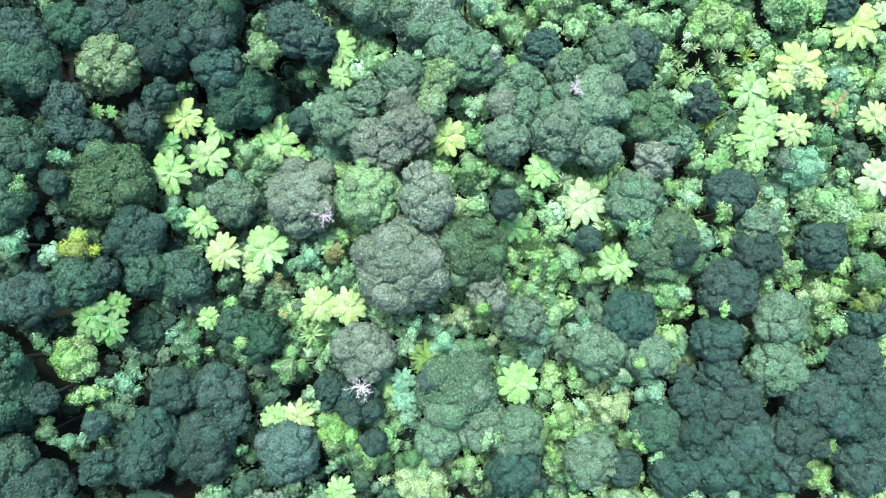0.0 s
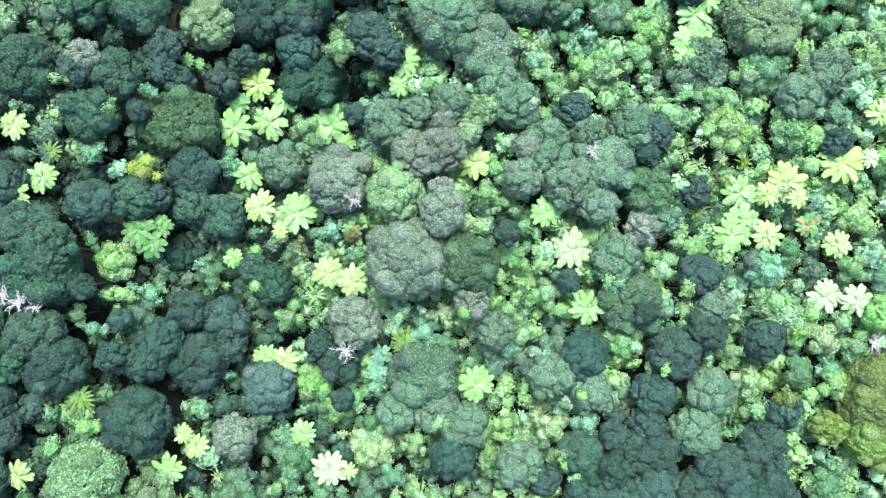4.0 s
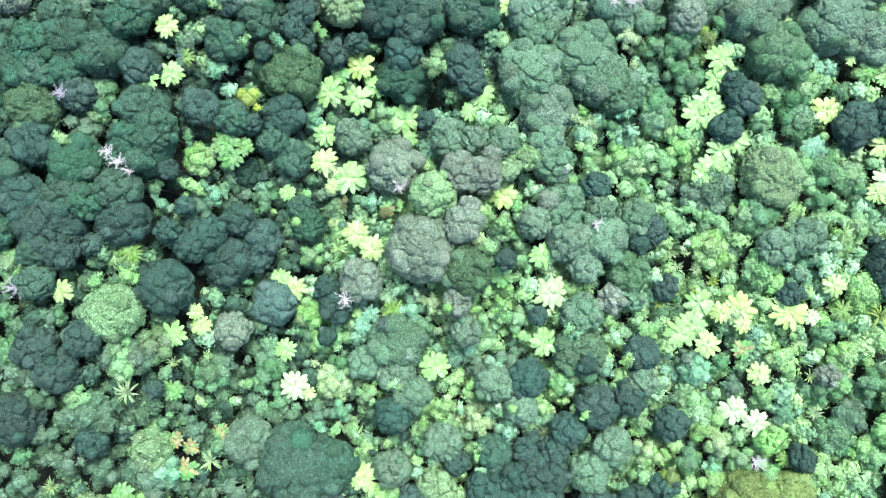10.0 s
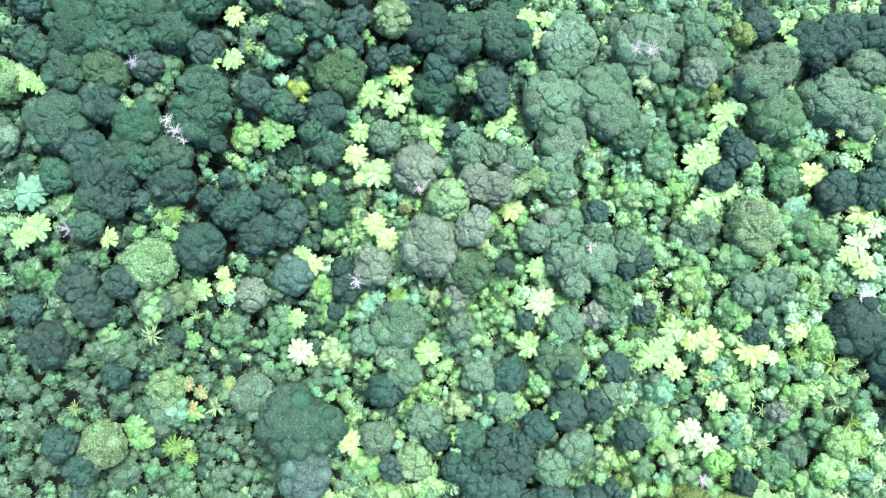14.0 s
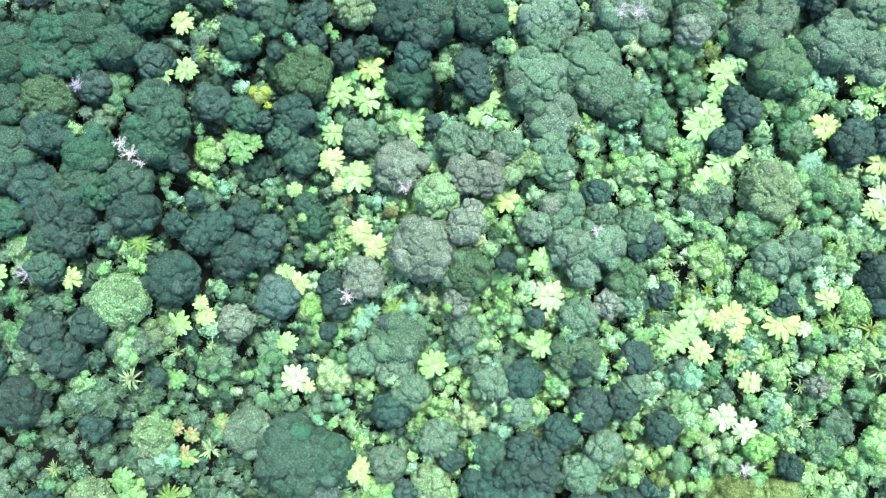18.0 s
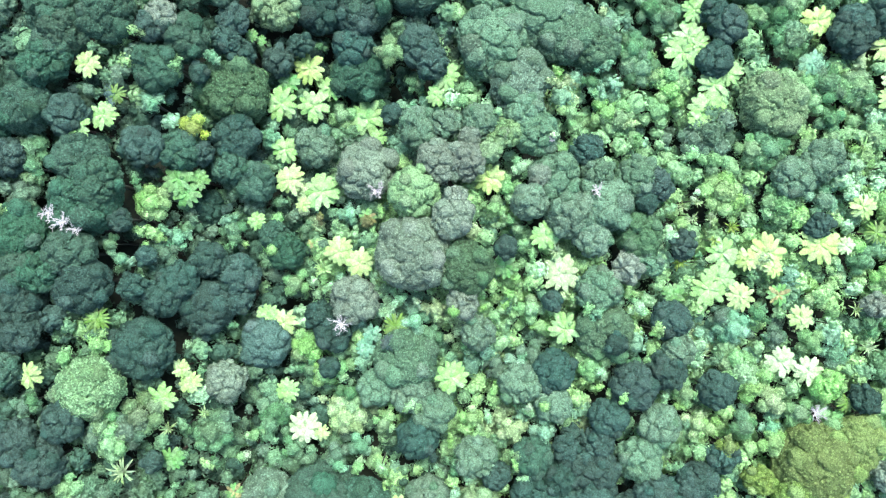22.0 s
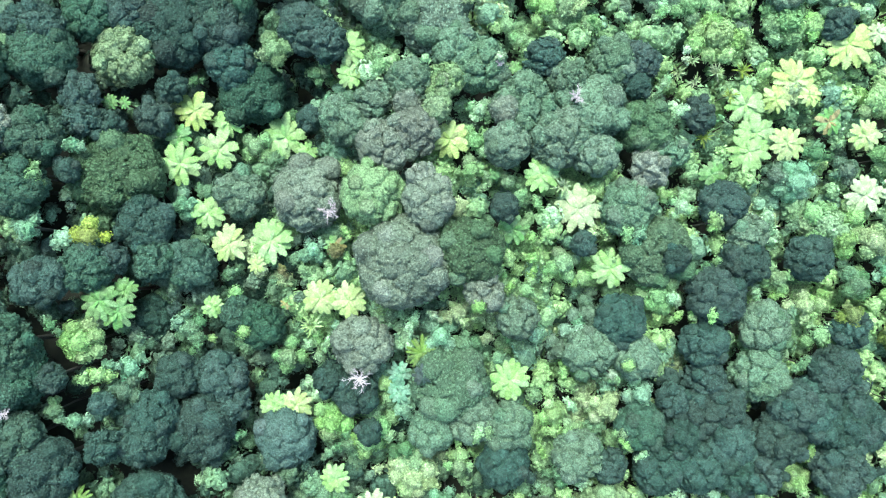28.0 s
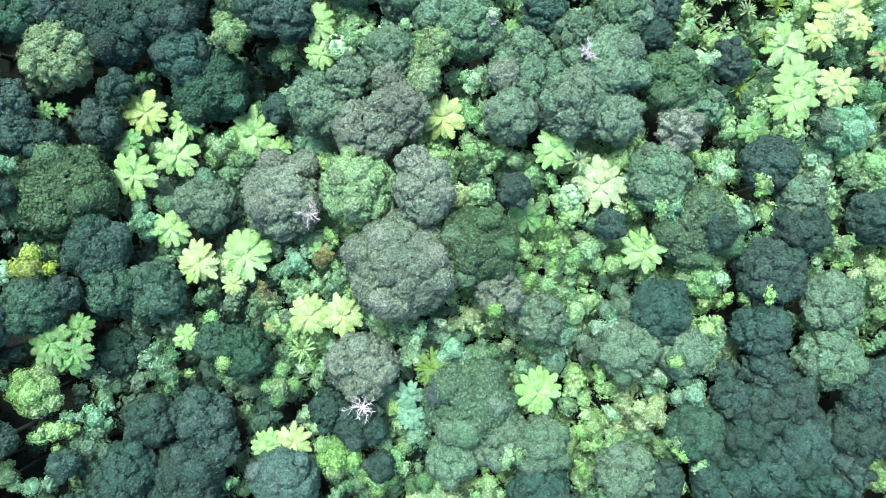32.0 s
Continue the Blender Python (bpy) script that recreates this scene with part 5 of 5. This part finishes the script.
def scatter(name, label, spots, templates, colors):
    """One joined growth: templates set at the spots (x, y, z, size, turn, form, colour)."""
    vs, ts, ss, ns, at = [], [], [], [], 0
    for x, y, z, s, a, f, c in spots:
        v, t, nn = templates[f]
        ca, sa = math.cos(a) * s, math.sin(a) * s
        vs.append(np.stack([x + ca * v[:, 0] - sa * v[:, 1], y + sa * v[:, 0] + ca * v[:, 1], z + 0.85 * s * v[:, 2]], 1))
        ts.append(t + at)
        ss.append(np.full(len(t), c))
        ca, sa = math.cos(a), math.sin(a)
        ns.append(np.stack([ca * nn[:, 0] - sa * nn[:, 1], sa * nn[:, 0] + ca * nn[:, 1], nn[:, 2]], 1))
        at += len(v)
    me = mesh_of(name, np.concatenate(vs), np.concatenate(ts), [LEAF[c] for c in colors], np.concatenate(ss), normals=np.concatenate(ns))
    return tagged(new(name, me), label, "undergrowth", kind="stuff")


near = {}
for x, y, r, kind, color in TAKEN:
    near.setdefault((int(x // 8), int(y // 8)), []).append((x, y, r, kind, color))


def kin(x, y):
    """The placed plants round a spot."""
    return [q for i in (-1, 0, 1) for j in (-1, 0, 1) for q in near.get((int(x // 8) + i, int(y // 8) + j), ())]


def room(x, y):
    """How far a spot lies outside the nearest placed crown."""
    return min([math.hypot(x - q[0], y - q[1]) - q[2] for q in kin(x, y)], default=9.0)


# dark openings in the canopy, where nothing grows up to the light
HOLLOWS = [(-16.1, 16.5, 1.2), (-14.9, 16.6, 0.9), (9.6, -11.1, 0.7), (35.1, -17.0, 1.1), (-35.7, 21.1, 1.1), (21.3, -2.2, 0.6), (28.5, 2.2, 0.6), (-34.4, -6.2, 0.7), (-18.7, 3.0, 0.6), (-14.8, 1.3, 0.5), (-33.9, 24.1, 0.5), (-19.0, -12.6, 0.7), (14.0, -14.6, 0.5), (34.3, -10.7, 0.5), (-26.2, 20.3, 0.6), (-15.1, 16.3, 1.5), (-53.1, -15.2, 1.1), (-50.6, -16.6, 0.7), (22.7, 65.0, 1.2), (22.8, 55.6, 1.0), (28.1, 55.3, 1.2), (33.7, -17.0, 1.1), (-24.3, -55.1, 1.4), (-23.8, -16.5, 0.6), (-41.2, -32.0, 0.8), (9.8, -11.7, 0.9), (-62.5, -21.2, 0.5), (2.5, 53.8, 0.9), (26.3, 20.0, 1.2), (29.0, 18.6, 0.9), (24.6, 20.3, 0.8), (31.5, 19.4, 0.8), (27.7, 13.3, 0.7), (40.6, 12.4, 0.7)]
LOW = [clump_arrays(1.0, 0.46, k % 2 > 0, 300 + k, low=0.3, lumps=0.14, core=2, lobe=0.75, billow=0.6, head=0.45, puff=0.10, size=0.25, deep=0.20) for k in range(6)]
PALETTE = ["mid", "light", "lime", "mint", "teal", "dark", "pale", "cream", "pine", "green"]
KIN = {"fern": "light", "yellow": "lime", "white": "light", "rust": "mid", "olive": "mid", "grey": "teal", "blue": "teal", "green": "mid", "shade": "dark", "gold": "lime"}
spots = []
for gx in np.arange(-86, 86, 1.3):
    for gy in np.arange(-74, 78, 1.3):
        x, y = gx + rng.uniform(-0.6, 0.6), gy + rng.uniform(-0.6, 0.6)
        if math.hypot(x, y) > 78 and rng.uniform() < 0.6 or math.hypot(x, y) > 86:
            continue
        free = room(x, y)
        if free < -0.65:
            continue
        s = 0.55 + 0.8 * rng.uniform() ** 1.6
        # young plants of the kinds that grow round about
        by = sorted((math.hypot(x - px, y - py) - 0.5 * pr + rng.uniform(0, 2.5), kind, color) for px, py, pr, kind, color in kin(x, y))
        color = "mid"
        for d, kind, c in by[:4]:
            if kind != "tree" or rng.uniform() < 0.25:
                color = KIN.get(c, c)
                break
        else:
            if by:
                color = "mid" if rng.uniform() < 0.35 else KIN.get(by[0][2], by[0][2])
        if rng.uniform() < 0.18:
            color = ("mid", "light", "mint", "lime")[rng.integers(4)]
        if (x < -14 or (x < 0 and y < -17)) and color in ("light", "lime", "mid", "mint", "pale") and rng.uniform() < 0.8:
            color = ("mid", "teal", "pine")[rng.integers(3)]
        if x > 14 and color in ("teal", "mid", "dark", "pine") and rng.uniform() < 0.6:
            color = ("light", "lime", "mint", "lime", "pale", "mid", "cream", "cream")[rng.integers(8)]
        if y < -22 and x < 12 and color in ("light", "lime", "mid", "mint", "teal") and rng.uniform() < 0.6:
            color = ("green", "pine", "mid", "green")[rng.integers(4)]
        if -3 < x < 16 and -14 < y < 9 and color in ("teal", "mid", "dark", "pine", "light", "mint") and rng.uniform() < 0.55:
            color = ("lime", "light", "cream", "pale", "lime", "mint")[rng.integers(6)]
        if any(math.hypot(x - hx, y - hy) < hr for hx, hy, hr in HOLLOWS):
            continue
        if color not in PALETTE:
            color = "mid"
        z = ground_z(x, y) + (rng.uniform(4.2, 6.6) if free > 0.3 else rng.uniform(2.4, 4.6))
        form = rng.integers(len(LOW))
        spots.append((x, y, z, s, rng.uniform(0, 6.28), form, PALETTE.index(color)))
scatter("undergrowth", "dense mixed green undergrowth of small shrubs between the trees", spots, LOW, PALETTE)

FAR = [clump_arrays(1.0, 0.26, False, 400 + k, low=0.0, lumps=0.2, core=2, lobe=0.6, billow=0.4, size=0.15) for k in range(4)]
spots = []
for k in range(1500):
    a, d = rng.uniform(0, 6.2832), math.sqrt(rng.uniform(82**2, 135**2))
    x, y = d * math.cos(a), d * math.sin(a)
    s = rng.uniform(1.8, 3.4)
    spots.append((x, y, ground_z(x, y) + rng.uniform(4, 8), s, a, rng.integers(len(FAR)), rng.choice(3)))
scatter("far_woods", "continuous forest canopy around the clearing", spots, FAR, ["pine", "dark", "green"])
